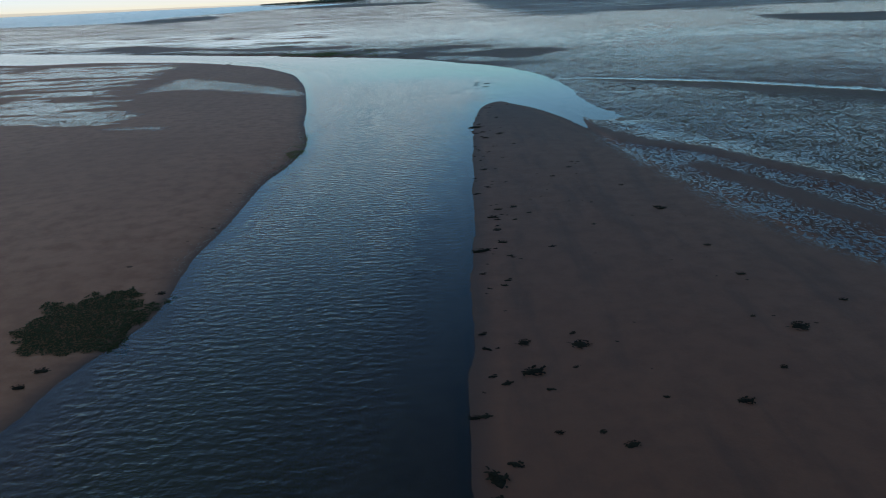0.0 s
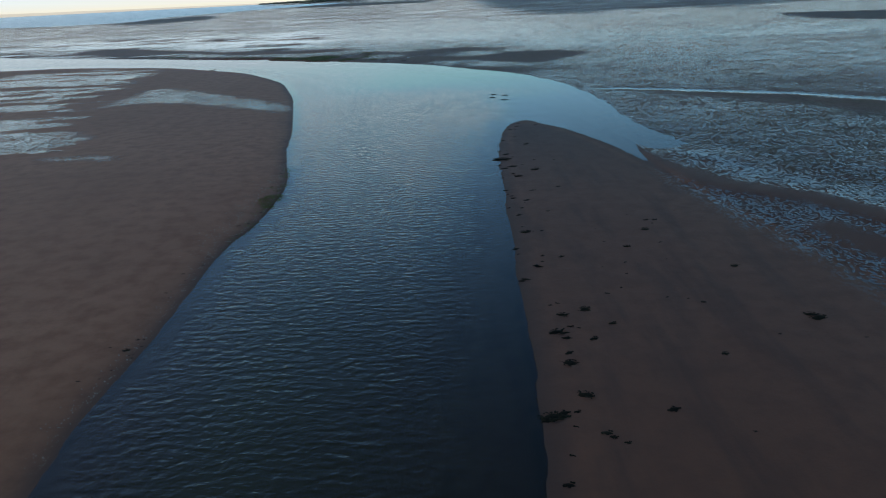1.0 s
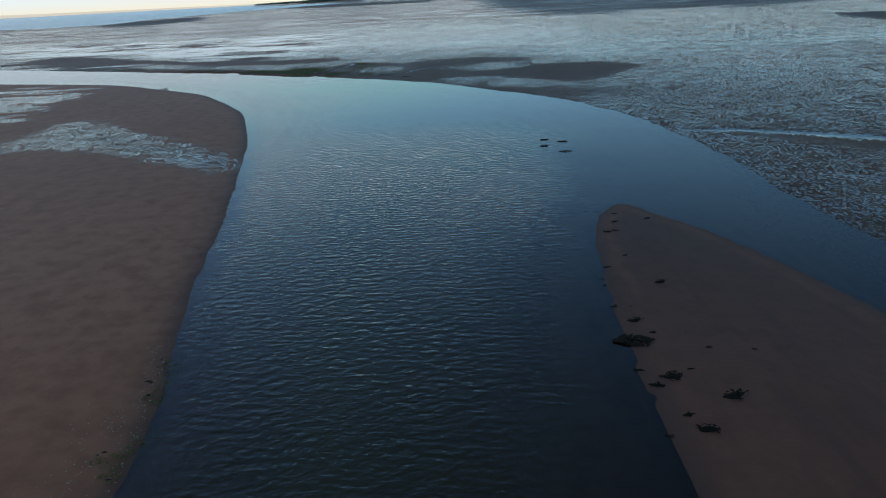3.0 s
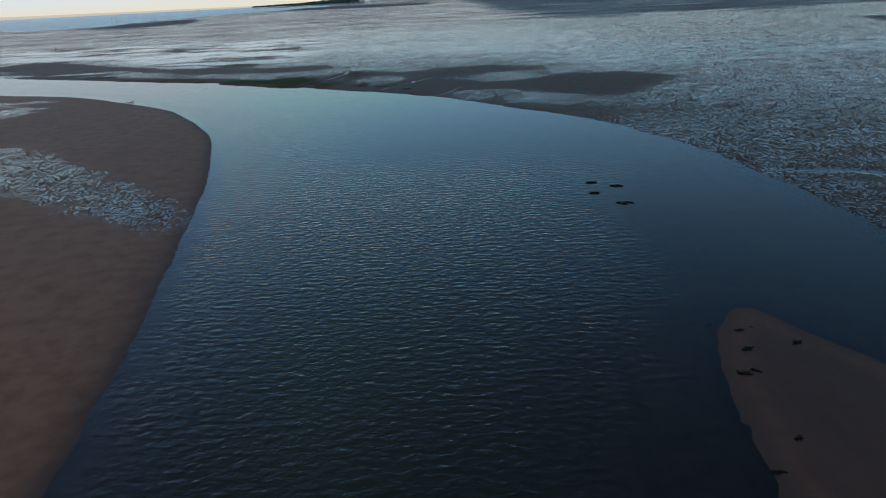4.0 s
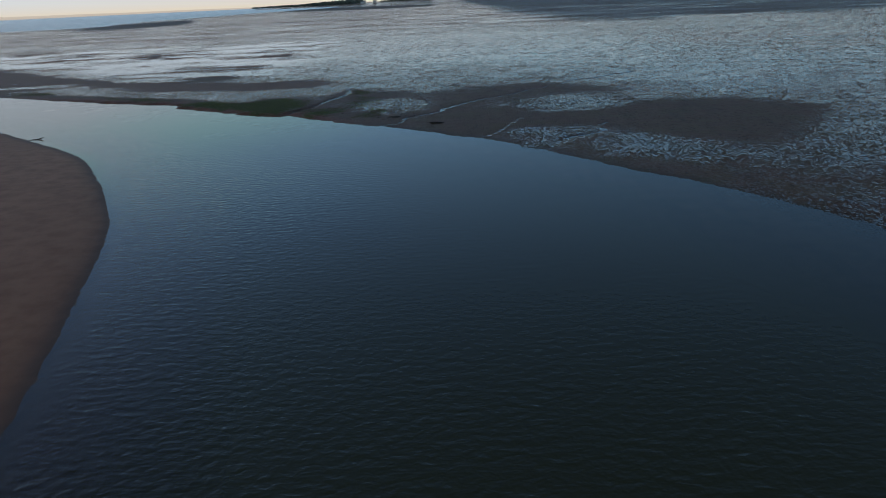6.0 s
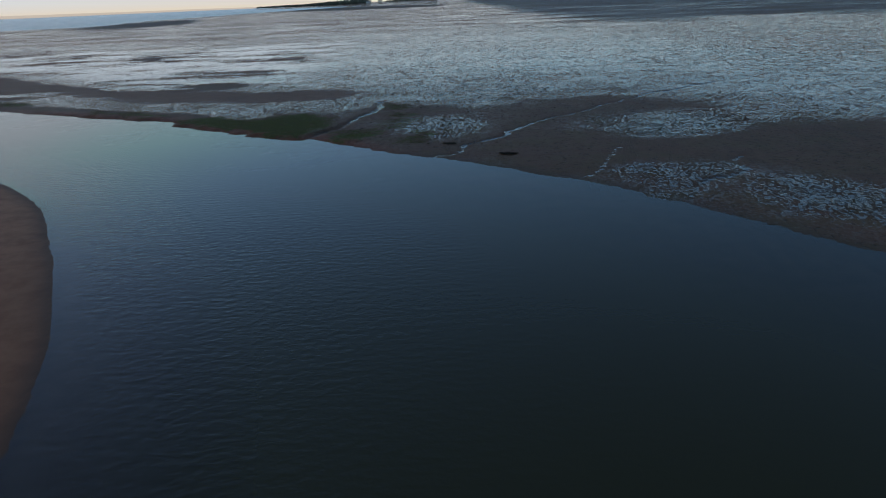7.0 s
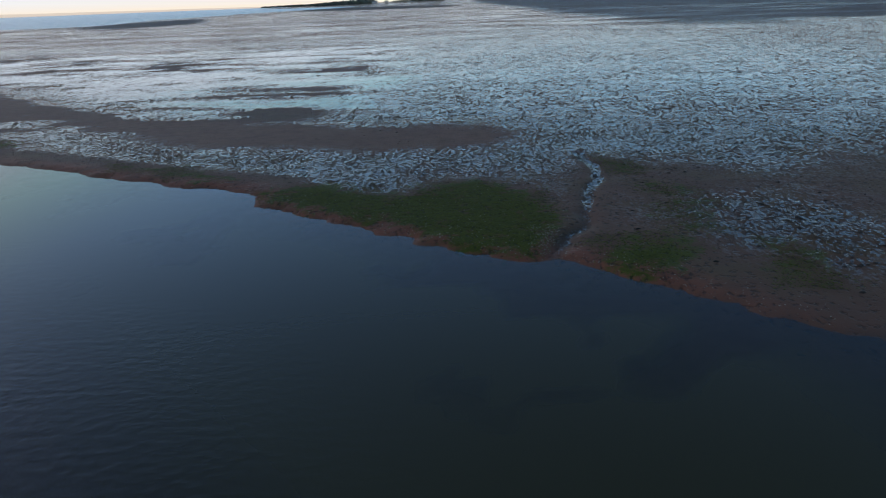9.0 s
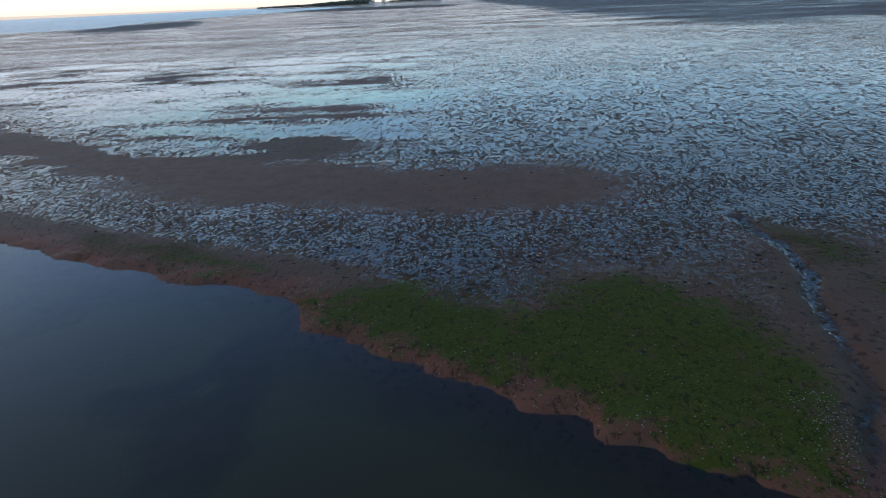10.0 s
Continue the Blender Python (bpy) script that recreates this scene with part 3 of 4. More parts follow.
def sheet(xs, ys):
    gx, gy = np.meshgrid(xs, ys)
    nx, ny = len(xs), len(ys)
    i = np.arange(nx * ny).reshape(ny, nx)
    faces = np.stack([i[:-1, :-1], i[:-1, 1:], i[1:, 1:], i[1:, :-1]], -1).reshape(-1, 4)
    return gx.ravel(), gy.ravel(), faces


def grid_object(name, x, y, z, faces, fields, mat):
    me = bpy.data.meshes.new(name)
    me.vertices.add(len(x))
    me.vertices.foreach_set("co", np.stack([x, y, z], 1).astype(np.float32).ravel())
    me.loops.add(faces.size)
    me.loops.foreach_set("vertex_index", faces.ravel().astype(np.int32))
    me.polygons.add(len(faces))
    me.polygons.foreach_set("loop_start", np.arange(0, faces.size, 4, dtype=np.int32))
    me.polygons.foreach_set("loop_total", np.full(len(faces), 4, dtype=np.int32))
    me.update(calc_edges=True)
    me.polygons.foreach_set("use_smooth", np.ones(len(faces), bool))
    for key, value in fields.items():
        me.attributes.new(key, "FLOAT", "POINT").data.foreach_set("value", value.astype(np.float32))
    me.materials.append(mat)
    return new(name, me)


near_y = axis(-58, 0, 190, 190.1, 0.5, 1.05)
far_y = axis(190.4, 190.5, 262, 5600, 0.33, 1.035)
ys = np.concatenate([near_y[near_y < 190.2], far_y[far_y > 190.2]])
xs = axis(-880, -76, 34, 3900, 0.4, 1.045)
gx, gy, faces = sheet(xs, ys)
height, wet, green, red, weedy, damp, mud = shape(gx, gy)
ground = grid_object("ground", gx, gy, height, faces, {"wet": wet, "green": green, "red": red, "weedy": weedy, "damp": damp, "mud": mud}, SAND)
tagged(ground, "damp brown tidal sand and mud flats with wet shining sheets", "ground", kind="structure")

wxs, wys = axis(-5600, -80, 40, 3800, 1.0, 1.06), axis(-57, 0, 250, 5600, 1.0, 1.05)
wx, wy, wfaces = sheet(wxs, wys)
bed = shape(wx, wy)[0]
bed = np.where(wx < -885, -2.0, bed)
chop = 1 - 0.6 * step(112, 165, wy)
chop = chop * (0.12 + 0.88 * step(3, 24, -inside(EAST_FLATS, wx, wy) + 14 * (layers(wx, wy, 18, 15, 2) - 0.5) - 6 * step(150, 190, wy)) * (wx > -80) + 0.3 * (wx <= -80))
chop = chop * (1 - 0.75 * step(-30, -10, wx) * step(135, 155, wy)) * (1 - 0.4 * step(-5, 0, wx) * (1 - step(92, 112, wy))) * (1 - 0.9 * step(4, 10, wx) * (1 - step(122, 140, wy)))
sea = step(-150, -330, wx) * step(420, 700, wy)
water = grid_object("water", wx, wy, np.zeros_like(wx), wfaces, {"depth": np.clip(-bed, 0, 3), "chop": chop + 1.2 * sea, "sea": sea}, WATER)
tagged(water, "dark rippled water of a tidal channel reflecting the evening sky", "water", kind="structure")


def ground_z(x, y):
    return float(shape(np.array([x]), np.array([y]))[0][0])


# ---- things ----
def mesh_object(name, verts, polys, mat, smooth=True):
    me = bpy.data.meshes.new(name)
    me.from_pydata([tuple(map(float, v)) for v in verts], [], polys)
    me.update()
    if smooth:
        me.polygons.foreach_set("use_smooth", np.ones(len(polys), bool))
    me.materials.append(mat)
    return new(name, me)


def part(name, bm, material, parent, label=""):
    me = bpy.data.meshes.new(name)
    bm.to_mesh(me)
    bm.free()
    me.materials.append(material)
    ob = new(name, me)
    ob.parent = parent
    return tagged(ob, label)


def mound(verts, polys, rnd, long, wide, tall, n=12, rings=5):
    """A low lump of uneven outline, set a little into the ground."""
    base = len(verts)
    wave = [rnd.uniform(0.72, 1.25) for _ in range(n)]
    for r in range(rings):
        k = r / (rings - 1)
        for i in range(n):
            a = 2 * math.pi * (i + 0.35 * (r % 2)) / n
            s = (1 - k) ** 0.7 * wave[i] * rnd.uniform(0.92, 1.08) if r < rings - 1 else 0.06
            verts.append((math.cos(a) * long * s, math.sin(a) * wide * s, tall * (k ** 0.8) * rnd.uniform(0.85, 1.12) - 0.05))
    for r in range(rings - 1):
        for i in range(n):
            j = (i + 1) % n
            polys.append((base + r * n + i, base + r * n + j, base + (r + 1) * n + j, base + (r + 1) * n + i))
    polys.append(tuple(base + (rings - 1) * n + i for i in range(n)))


def ribbon(verts, polys, rnd, x, y, z, turn, length, width, lift, steps=4):
    """A curling frond that lies on the ground."""
    base, bend = len(verts), rnd.uniform(-0.5, 0.5)
    for k in range(steps + 1):
        t = k / steps
        w = width * (0.35 + math.sin(math.pi * min(1, t * 0.9 + 0.1)) * 0.65)
        h = z + lift * math.sin(math.pi * t) + rnd.uniform(0, 0.012)
        nx, ny = -math.sin(turn), math.cos(turn)
        verts.append((x + nx * w, y + ny * w, h + rnd.uniform(-0.01, 0.02)))
        verts.append((x - nx * w, y - ny * w, h))
        x, y = x + math.cos(turn) * length / steps, y + math.sin(turn) * length / steps
        turn += bend
    for k in range(steps):
        a = base + 2 * k
        polys.append((a, a + 1, a + 3, a + 2))


def seaweed_clump(seed, long, wide, tall, fronds, mat):
    rnd = random.Random(seed)
    verts, polys = [], []
    mound(verts, polys, rnd, long * 0.5, wide * 0.5, tall)
    ob = mesh_object("seaweed_clump", verts, polys, mat)
    verts, polys = [], []
    for _ in range(fronds):
        a, s = rnd.uniform(0, 2 * math.pi), rnd.uniform(0.15, 0.5)
        ribbon(verts, polys, rnd, math.cos(a) * long * s, math.sin(a) * wide * s, tall * (1 - 1.5 * s) + 0.01, a + rnd.uniform(-0.8, 0.8),
               rnd.uniform(0.1, 0.26) * long, rnd.uniform(0.03, 0.06), 0.02)
    mesh_object("fronds", verts, polys, mat).parent = ob
    return tagged(ob, "dark brown bladder weed clump lying on damp sand", "seaweed", "seaweed clumps on the sand")


def settle(ob, x, y, turn=0.0, size=1.0, sink=0.0, flat=0.6):
    """Set a thing on the ground."""
    ob.matrix_world = Matrix.LocRotScale((x, y, max(ground_z(x, y), -0.25) - sink), Euler((0, 0, radians(turn))), (size * 1.1, size * 0.95, size * flat))
    return ob


clump_kinds = [seaweed_clump(11 + k, 1.0, (0.55, 0.7, 0.45, 0.8)[k], (0.17, 0.2, 0.15, 0.13)[k], (16, 20, 14, 24)[k], WEED) for k in range(4)]
CLUMPS_NEAR = [(4.3, 89.5, 0.7), (2.3, 41.9, 0.8), (4.1, 25.8, 1.2), (6.7, 28.1, 0.9), (2.0, 18.5, 1.0), (7.2, 20.1, 0.6), (12.5, 22.7, 0.9), (17.7, 29.0, 0.95),
    (17.3, 41, 0.55), (16.5, 49.8, 0.55), (15.9, 30.3, 0.4), (15.2, 25.2, 0.4), (12.5, 65.7, 0.5), (4.0, 43.4, 0.6), (4.2, 51.1, 0.8), (5.5, 51.6, 0.6), (21.9, 50.5, 0.4),
    (17.5, 35.9, 0.5), (21.4, 32, 0.5), (4.0, 28.6, 0.6), (6.1, 26, 0.35), (1.3, 22.4, 0.5), (4.6, 21.1, 0.5)]
CLUMPS_FAR = [(6.3, 21, 0.3), (9.4, 23.2, 0.3), (9.9, 60.6, 0.5), (13.1, 65.7, 0.5), (11.9, 63.7, 0.6), (15.3, 56.5, 0.6), (16.7, 49.4, 0.85), (3.6, 49.2, 0.9),
    (3.8, 46.1, 0.6), (3.7, 64.6, 0.8), (11.8, 51.7, 0.3), (4.5, 40.4, 0.35), (10.9, 46.2, 0.35), (6.9, 94, 0.65), (4.7, 80.3, 0.75), (6.9, 86.4, 0.35), (7.7, 75.9, 0.45),
    (6.5, 82.4, 0.9), (5.9, 102.9, 0.5), (8.8, 86, 0.3), (4.6, 84.1, 0.7), (-19.7, 27.4, 0.7), (-19.9, 25.9, 0.6), (-21.2, 40.9, 0.5), (-17.4, 36.6, 0.6), (-18.2, 49, 0.4)]
rnd = random.Random(5)
made = 0
for x, y, size in CLUMPS_NEAR + CLUMPS_FAR:
    ob = clump_kinds[made % 4] if made < 4 else copy_thing(clump_kinds[made % 4], Matrix())
    settle(ob, x, y, rnd.uniform(-25, 25) + (90 if (x, y) == (2.0, 18.5) else 0), size * rnd.uniform(0.95, 1.2))
    made += 1

# small scraps: along the spit's strandline and over the mud beyond the channel
def scrap(seed):
    r = random.Random(seed)
    verts, polys = [], []
    mound(verts, polys, r, 0.5, 0.28, 0.16, 8, 4)
    for _ in range(5):
        a = r.uniform(0, 6.28)
        ribbon(verts, polys, r, math.cos(a) * 0.3, math.sin(a) * 0.18, 0.05, a + 0.9, 0.22, 0.09, 0.02, 3)
    ob = mesh_object("seaweed_scrap", verts, polys, WEED)
    return tagged(ob, "small dark scrap of seaweed on wet sand", "seaweed", "seaweed scraps")


scraps = [scrap(31 + k) for k in range(3)]
spots = []
for _ in range(90):
    y = rnd.uniform(14, 109)
    edge = 1.0 + 0.024 * y + max(0, y - 95) * 0.12
    spots.append((edge + abs(rnd.gauss(0.4, 1.5)) + 0.2, y, rnd.uniform(0.2, 0.7)))
for _ in range(25):
    y = rnd.uniform(24, 70)
    spots.append((rnd.uniform(7, 19), y, rnd.uniform(0.12, 0.32)))
for _ in range(46):
    y = rnd.uniform(46, 88)
    spots.append((float(np.interp(y, (44, 51, 62, 69, 77, 83, 90), (-17.4, -17.2, -17.7, -16.9, -16.7, -17.3, -19))) - 0.3 - abs(rnd.gauss(0, 0.7)), y, rnd.uniform(0.1, 0.3)))
for _ in range(160):
    spots.append((rnd.uniform(-58, -22), 236 + abs(rnd.gauss(0, 11)) - 6, rnd.uniform(0.12, 0.4)))
for _ in range(30):
    spots.append((rnd.uniform(-30, 12), rnd.uniform(200, 245), rnd.uniform(0.15, 0.4)))
for k, (x, y, size) in enumerate(spots):
    ob = scraps[k] if k < 3 else copy_thing(scraps[k % 3], Matrix())
    settle(ob, x, y, rnd.uniform(-30, 30), size)


def weed_bed(outline, count, seed, mat, label, ragged=1.6, leaf=1.0):
    """A bed of overlapping fronds that fills an outline."""
    r = random.Random(seed)
    verts, polys = [], []
    lo, hi = outline.min(0) - 0.6, outline.max(0) + 0.6
    cx, cy = (lo + hi) / 2
    xs_, ys_ = np.array([r.uniform(lo[0], hi[0]) for _ in range(count)]), np.array([r.uniform(lo[1], hi[1]) for _ in range(count)])
    d = inside(outline, xs_, ys_) + (layers(xs_, ys_, 1.5, seed) - 0.5) * ragged
    z = shape(xs_, ys_)[0]
    for x, y, dd, zz in zip(xs_, ys_, d, z):
        if dd > 0:
            rise = 0.01 + 0.06 * min(1, dd)
            ribbon(verts, polys, r, x - cx, y - cy, zz + r.uniform(0, rise), r.uniform(0, 6.28), r.uniform(0.12, 0.34) * leaf, r.uniform(0.03, 0.07) * leaf, r.uniform(0.0, 0.025) * leaf, 3)
    ob = mesh_object("seaweed_bed", verts, polys, mat)
    ob.location = (cx, cy, 0)
    return tagged(ob, label, "seaweed", kind="stuff")


weed_bed(rounded([(-22.8, 31), (-23, 33.8), (-21.6, 36.6), (-19, 37.3), (-17.2, 35.2), (-16.9, 32.2), (-18.2, 29.6), (-21.2, 29.8)], 3), 9000, 71, GREEN_WEED,
         "dark green seaweed bed at the water's edge", 5.5, 0.75)
weed_bed(rounded([(-17.9, 73.6), (-17.7, 76), (-17.3, 78.4), (-16.7, 78.4), (-16.4, 76.4), (-16.8, 73.8)], 3), 2600, 72, FRESH_WEED, "small olive green seaweed bed by the water", 3.2, 0.42)
weed_bed(rounded([(-17.7, 79.2), (-17.9, 83), (-18.3, 87.6), (-17.8, 87.6), (-17.2, 83), (-16.8, 79.4)], 3), 1900, 73, FRESH_WEED, "ragged green weed patch at the bank's edge", 3.0, 0.42)
weed_bed(rounded([(-18.3, 59), (-18.1, 66), (-17.6, 73), (-16.8, 73), (-17.2, 66), (-17.5, 59)], 3), 1700, 74, FRESH_WEED, "thin line of green weed along the sandbank's edge", 3.0, 0.4)


def half_sunk(x, y, long, wide, seed, turn, label):
    r = random.Random(seed)
    verts, polys = [], []
    mound(verts, polys, r, long * 0.5, wide * 0.5, 0.22, 14, 6)
    ob = mesh_object("weedy_rock", verts, polys, WEED)
    verts, polys = [], []
    for _ in range(70):
        a, s = r.uniform(0, 6.28), r.uniform(0.2, 0.5)
        ribbon(verts, polys, r, math.cos(a) * long * s, math.sin(a) * wide * s, 0.24 * (1 - 1.4 * s), a, r.uniform(0.2, 0.4), 0.08, 0.03)
    tagged(mesh_object("weed", verts, polys, WEED), "dark brown weed").parent = ob
    ob.matrix_world = Matrix.LocRotScale((x, y, max(ground_z(x, y), -0.15)), Euler((0, 0, radians(turn))), (1, 1, 0.5 if ground_z(x, y) > 0 else 1.0))
    return tagged(ob, label, "rock", "weed-covered rocks at the water")


half_sunk(3.7, 87.4, 1.5, 0.6, 81, -12, "long dark weed-covered rock at the spit's edge")
half_sunk(7.1, 128.0, 1.2, 0.4, 82, -8, "long dark weedy rock just breaking the water")
half_sunk(7.6, 132.8, 0.8, 0.3, 83, -20, "dark weedy rock just breaking the water")
half_sunk(5.8, 134.2, 0.65, 0.26, 84, 5, "small dark weedy rock awash in the channel")
half_sunk(5.4, 131.0, 0.5, 0.25, 85, 0, "small dark weedy rock awash in the channel")
half_sunk(-13.2, 201.8, 1.5, 0.5, 86, -15, "dark weed-covered rock lying on brown mud")
half_sunk(-18.6, 207.4, 1.1, 0.45, 87, -20, "dark weed-covered rock beside a mud creek")


def driftwood(x, y):
    """A stranded branch with two side limbs and a forked end."""
    def limb(points, radii):
        bm, rings = bmesh.new(), []
        for p, r in zip(points, radii):
            rings.append([bm.verts.new((p[0] + r * math.cos(a) * 0.4, p[1] + r * math.cos(a) * 0.9, p[2] + r * math.sin(a))) for a in (k * math.pi / 4 for k in range(8))])
        for a, b in zip(rings[:-1], rings[1:]):
            for k in range(8):
                bm.faces.new((a[k], a[(k + 1) % 8], b[(k + 1) % 8], b[k]))
        bm.faces.new(rings[0][::-1])
        bm.faces.new(rings[-1])
        return bm

    ob = tagged(new("driftwood"), "dark driftwood branch stranded at the sandbank's edge", "driftwood")
    part("trunk", limb([(-1.3, 0, 0.1), (-0.5, 0.05, 0.16), (0.4, 0, 0.26), (1.1, -0.1, 0.5), (1.5, -0.1, 0.62)], [0.17, 0.16, 0.13, 0.09, 0.03]), WOOD, ob)
    part("branch", limb([(0.3, 0, 0.26), (0.7, 0.3, 0.4), (1.0, 0.5, 0.44)], [0.08, 0.06, 0.02]), WOOD, ob)
    part("branch", limb([(-0.4, 0.02, 0.16), (-0.6, -0.4, 0.12), (-1.0, -0.7, 0.1)], [0.08, 0.06, 0.03]), WOOD, ob)
    return settle(ob, x, y, 15, 0.6, 0.03, 1.0)


driftwood(-63.4, 203.1)


# ---- growth and litter past counting ----
def algae_mat(outlines, per_metre):
    r = random.Random(91)
    verts, polys = [], []
    for k, line in enumerate(outlines):
        lo, hi = line.min(0) - 1, line.max(0) + 1
        n = int((hi[0] - lo[0]) * (hi[1] - lo[1]) * per_metre)
        px, py = np.array([r.uniform(lo[0], hi[0]) for _ in range(n)]), np.array([r.uniform(lo[1], hi[1]) for _ in range(n)])
        d = inside(line, px, py) + (layers(px, py, 2.2, 55) - 0.5) * 6.5
        keep = d > np.array([r.uniform(-1.6, 0.7) for _ in range(n)]) + (0, 0, 0.2, 0.3, 0.3, 0.3, 0.8)[k]
        z = shape(px, py)[0]
        for x, y, zz in zip(px[keep], py[keep], z[keep]):
            if zz < 0.03:
                continue
            a, s = r.uniform(0, 6.28), r.uniform(0.03, 0.09)
            c, t = math.cos(a), math.sin(a)
            b = len(verts)
            h = r.uniform(0.004, 0.028)
            verts += [(x - c * s, y - t * s, zz), (x - t * s * 0.5, y + c * s * 0.5, zz + h), (x + c * s, y + t * s, zz + h * r.uniform(0, 0.8)), (x + t * s * 0.5, y - c * s * 0.5, zz + h * 0.3)]
            polys.append((b, b + 1, b + 2, b + 3))
    ob = mesh_object("green_algae", verts, polys, MAT_ALGAE, False)
    return tagged(ob, "bright green algae growing over the mud bank", "algae", kind="stuff")


algae_mat(ALGAE, 75)


def shell_litter(count):
    r = random.Random(97)
    verts, polys = [], []
    px, py = [], []
    shore = EAST_FLATS[(EAST_FLATS[:, 0] > -76) & (EAST_FLATS[:, 0] < -22) & (EAST_FLATS[:, 1] < 245) & (EAST_FLATS[:, 1] > 190)]
    for _ in range(count):
        x, y = shore[r.randrange(len(shore))]
        px.append(x + r.gauss(0.6, 1.0))
        py.append(y + abs(r.gauss(0.4, 1.2)))
    west = WEST_BANK[(WEST_BANK[:, 0] > -30) & (WEST_BANK[:, 1] > 38) & (WEST_BANK[:, 1] < 92)]
    for _ in range(count):
        k, t = r.randrange(len(west) - 1), r.random()
        x, y = west[k] * (1 - t) + west[k + 1] * t
        px.append(x - abs(r.gauss(0.2, 0.5)))
        py.append(y)
    for _ in range(count // 2):
        px.append(r.uniform(-54, -32))
        py.append(r.uniform(215, 232))
    for _ in range(count // 2):
        x = r.gauss(-34.2, 0.6)
        px.append(x)
        py.append(r.uniform(213.4, 219) + (x + 34) * -0.4)
    for _ in range(count // 2):
        y = r.uniform(62, 84)
        px.append(-18.3 - abs(r.gauss(0, 0.8)))
        py.append(y)
    z = shape(np.array(px), np.array(py))[0]
    for x, y, zz in zip(px, py, z):
        if zz < 0.02:
            continue
        b, s, n, a0 = len(verts), r.uniform(0.014, 0.042), 5, r.uniform(0, 6.28)
        for k in range(n):
            a = a0 + 2 * math.pi * k / n
            verts.append((x + math.cos(a) * s, y + math.sin(a) * s * 0.7, zz + 0.012 + r.uniform(0, 0.01)))
        verts.append((x, y, zz + 0.045))
        polys += [(b + k, b + (k + 1) % n, b + n) for k in range(n)]
    ob = mesh_object("shell_litter", verts, polys, SHELL)
    return tagged(ob, "pale broken shells scattered along the channel banks", "shells", kind="stuff")


shell_litter(800)


def mud_lumps(count):
    """Small dark humps of mud and weed standing out of the wet flats."""
    r = np.random.default_rng(98)
    px, py = r.uniform(-75, 14, count), 206 + np.abs(r.normal(0, 27, count))
    z, wet_, green_ = shape(px, py)[:3]
    keep = (z > 0.05) & (green_ < 0.2) & (r.uniform(0, 1, count) < 0.06 + 1.3 * layers(px, py, 7, 77, 2) * step(0.08, 0.3, wet_) * (layers(px, py, 2, 79, 2) > 0.45))
    verts, polys = [], []
    for x, y, zz in zip(px[keep], py[keep], z[keep]):
        a, s = r.uniform(0, 6.28), 0.035 + 0.1 * r.uniform() ** 3
        h, b = s * r.uniform(0.35, 0.7), len(verts)
        for k, (reach, rise) in enumerate(((1.0, -0.15), (0.62, 0.75))):
            for c in range(6):
                q = a + c * math.pi / 3
                w = reach * r.uniform(0.75, 1.2)
                verts.append((x + 1.5 * s * w * math.cos(q), y + s * w * math.sin(q), zz + h * rise))
        verts.append((x, y, zz + h))
        for c in range(6):
            d = (c + 1) % 6
            polys += [(b + c, b + d, b + 6 + d, b + 6 + c), (b + 6 + c, b + 6 + d, b + 12)]
    ob = mesh_object("mud_lumps", verts, polys, MUD)
    return tagged(ob, "small dark mud and weed lumps on wet flats", "mud", kind="stuff")


mud_lumps(11000)


# ---- the far shore ----
def woodland(name, stretches, seed, label):
    """Far trees: many small lumps of leaf over a coast."""
    r = random.Random(seed)
    verts, polys = [], []
    for x0, x1, y, low, tall, count in stretches:
        for _ in range(count):
            t = r.random()
            x, h = x0 + (x1 - x0) * t, r.uniform(0.55, 1.0) * (low + (tall - low) * t)
            yy, w = y + r.uniform(-25, 25), r.uniform(4, 9)
            b, n = len(verts), 6
            for k in range(4):
                s = (0.75, 1.1, 0.8, 0.2)[k] * w * r.uniform(0.8, 1.2)
                for i in range(n):
                    a = 2 * math.pi * i / n + 0.4 * k
                    verts.append((x + math.cos(a) * s, yy + math.sin(a) * s, (0.0, 0.45, 0.8, 1.0)[k] * h + 3 + r.uniform(-0.6, 0.6)))
            for k in range(3):
                for i in range(n):
                    j = (i + 1) % n
                    polys.append((b + k * n + i, b + k * n + j, b + (k + 1) * n + j, b + (k + 1) * n + i))
            polys.append(tuple(b + 3 * n + i for i in range(n)))
    return tagged(mesh_object(name, verts, polys, LEAF), label, "trees", kind="stuff")


woodland("far_woodland", [(-755, -560, 2960, 6, 9, 120), (-560, -470, 2950, 9, 15, 80), (-470, -330, 2960, 15, 20, 120), (-260, -60, 3000, 10, 16, 110), (-60, 500, 3050, 9, 12, 160)], 111,
         "dark wooded headland across the far flats")


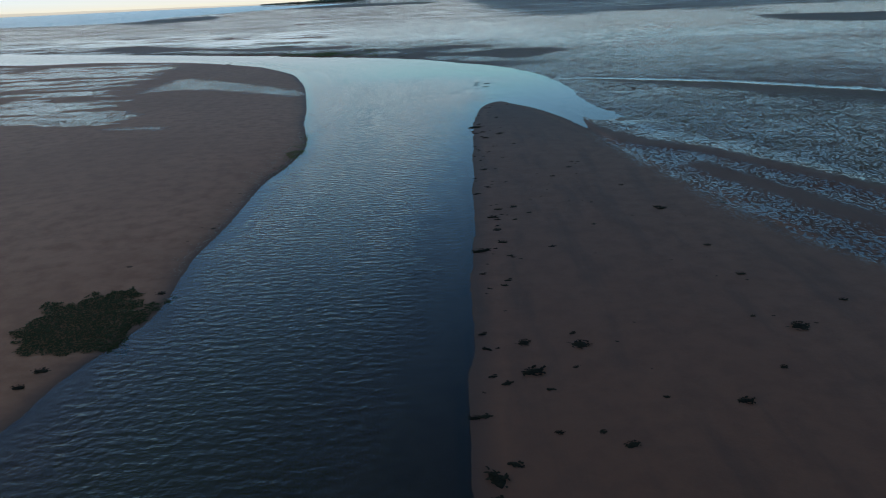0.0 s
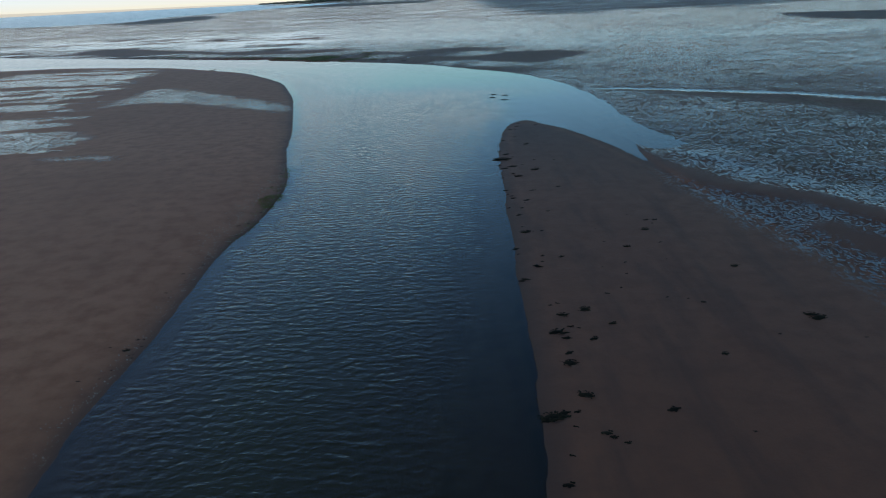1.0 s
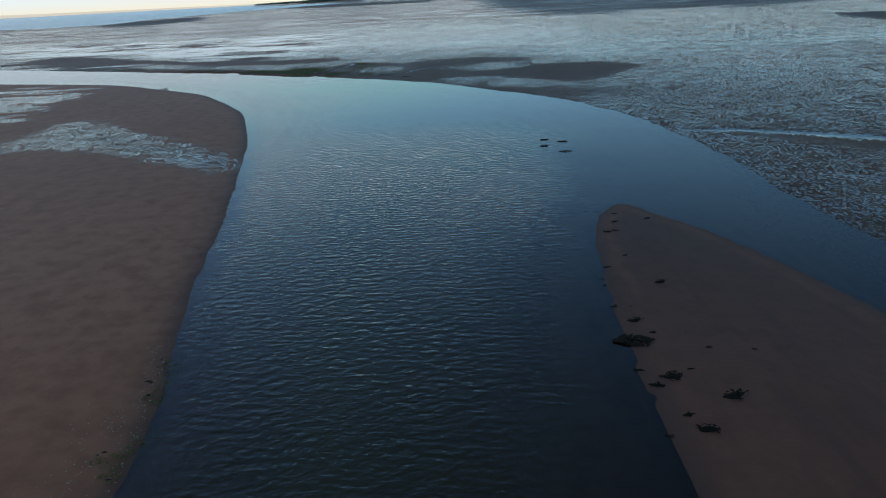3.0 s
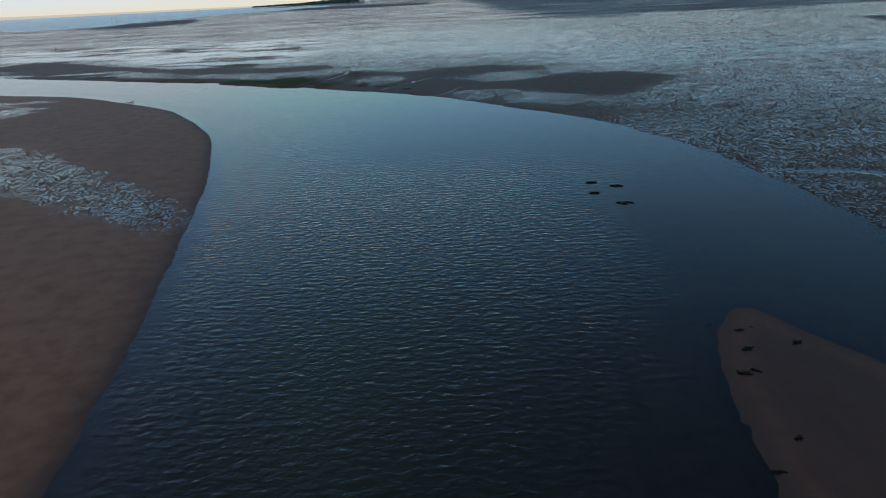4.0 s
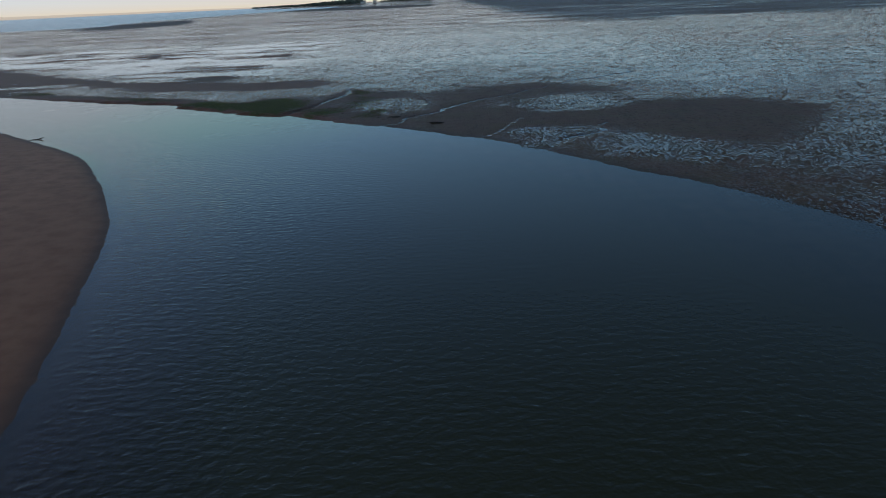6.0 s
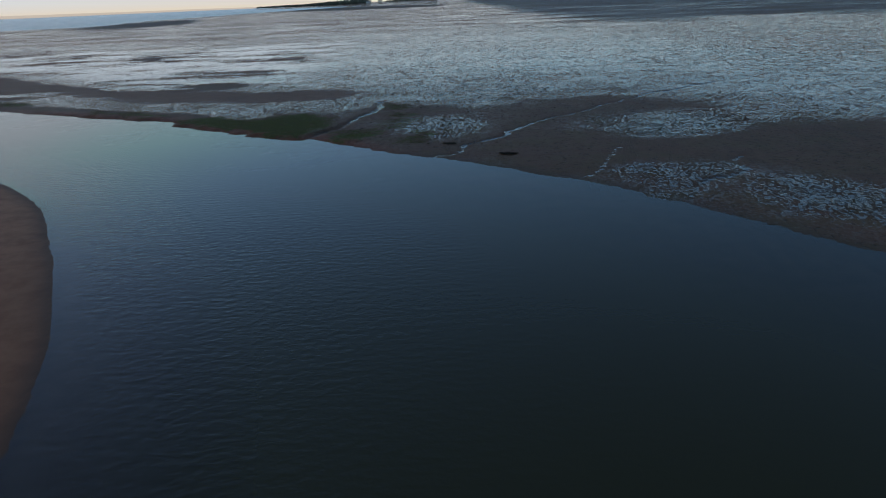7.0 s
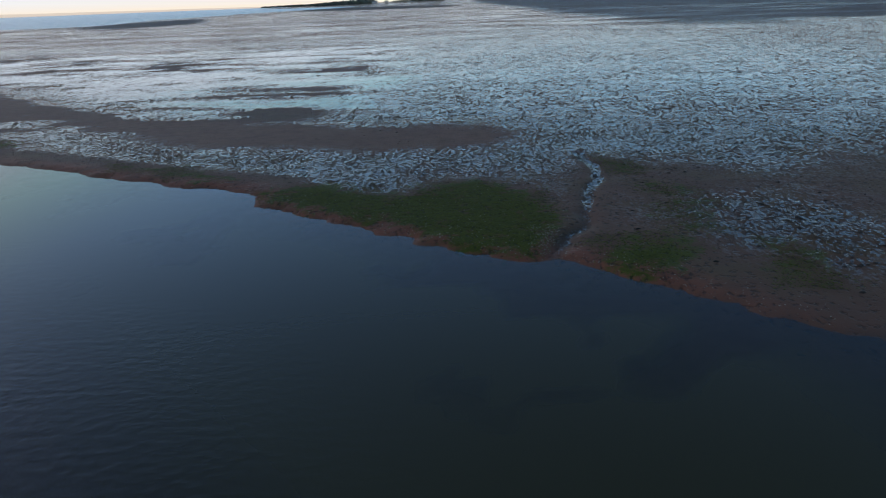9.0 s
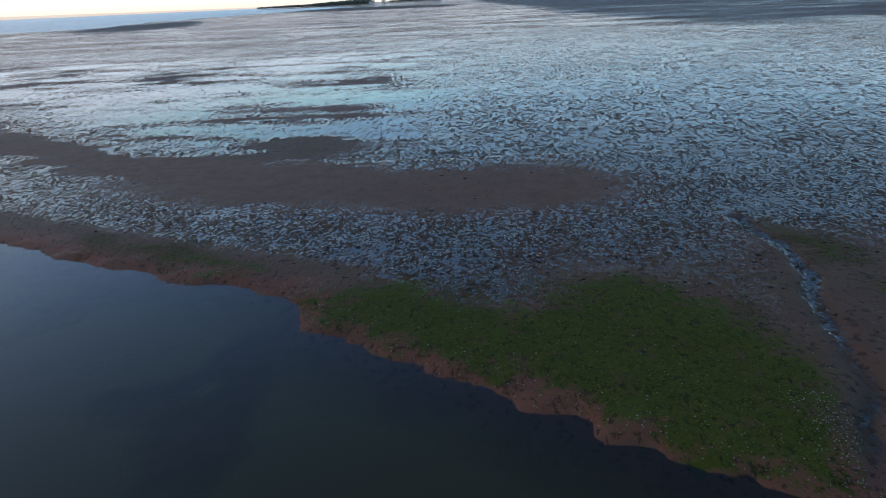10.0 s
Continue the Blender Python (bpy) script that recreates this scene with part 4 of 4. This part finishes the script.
def house(x, y, turn, long, deep, wall_h, roof_h):
    base = tagged(new("house"), "small white rendered house with a dark slate roof", "house", "houses on the far shore")
    base.matrix_world = pose(x, y, ground_z(x, y) - 0.1, 0, 0, turn)

    def box(bm, a, b):
        v = [bm.verts.new((p, q, s)) for s in (a[2], b[2]) for p, q in ((a[0], a[1]), (b[0], a[1]), (b[0], b[1]), (a[0], b[1]))]
        for f in ((3, 2, 1, 0), (4, 5, 6, 7), (0, 1, 5, 4), (1, 2, 6, 5), (2, 3, 7, 6), (3, 0, 4, 7)):
            bm.faces.new([v[k] for k in f])

    bm = bmesh.new()
    box(bm, (-long / 2, -deep / 2, 0), (long / 2, deep / 2, wall_h))
    part("wall", bm, PLASTER, base)
    bm = bmesh.new()
    v = [bm.verts.new(p) for p in ((-long / 2 - 0.3, -deep / 2 - 0.3, wall_h), (long / 2 + 0.3, -deep / 2 - 0.3, wall_h), (long / 2 + 0.3, deep / 2 + 0.3, wall_h),
                                   (-long / 2 - 0.3, deep / 2 + 0.3, wall_h), (-long / 2 - 0.3, 0, wall_h + roof_h), (long / 2 + 0.3, 0, wall_h + roof_h))]
    for f in ((0, 1, 5, 4), (2, 3, 4, 5), (1, 2, 5), (3, 0, 4), (3, 2, 1, 0)):
        bm.faces.new([v[k] for k in f])
    roof = part("roof", bm, SLATE, base, "dark slate roof")
    bm = bmesh.new()
    box(bm, (long / 2 - 1.4, -0.4, wall_h + roof_h * 0.5), (long / 2 - 0.5, 0.4, wall_h + roof_h + 1.2))
    part("chimney", bm, PLASTER, roof)
    for k in range(4):
        bm = bmesh.new()
        u = -long / 2 + long * (k + 0.5) / 4
        box(bm, (u - 0.6, -deep / 2 - 0.06, 1.0), (u + 0.6, -deep / 2 + 0.05, 2.3))
        part("window", bm, PANE, base, "dark window pane")


house(-318, 2880, 6, 20, 9, 5.5, 3.5)
house(-276, 2892, -4, 14, 8, 4.5, 3.0)


def hills():
    """The low far coast across the bay, its haze added as a glow."""
    verts, polys, n = [], [], 160
    for i in range(n + 1):
        t = i / n
        x = -4300 + 3800 * t
        top = 8 + 17 * (1 - t) ** 0.7 * (0.45 + 1.1 * float(layers(np.array([x]), np.array([0.0]), 900, 61, 4)[0])) - 6 * t
        for y, z in ((3850, -2), (3860, top * 0.45), (3980, top), (4300, -2)):
            verts.append((x, y, z))
    for i in range(n):
        for k in range(3):
            polys.append((4 * i + k, 4 * i + 4 + k, 4 * i + 5 + k, 4 * i + 1 + k))
    return tagged(mesh_object("backdrop", verts, polys, HAZE_GLOW), "low hills across the bay, their pale haze put in as glow", "hills", kind="structure")


hills()
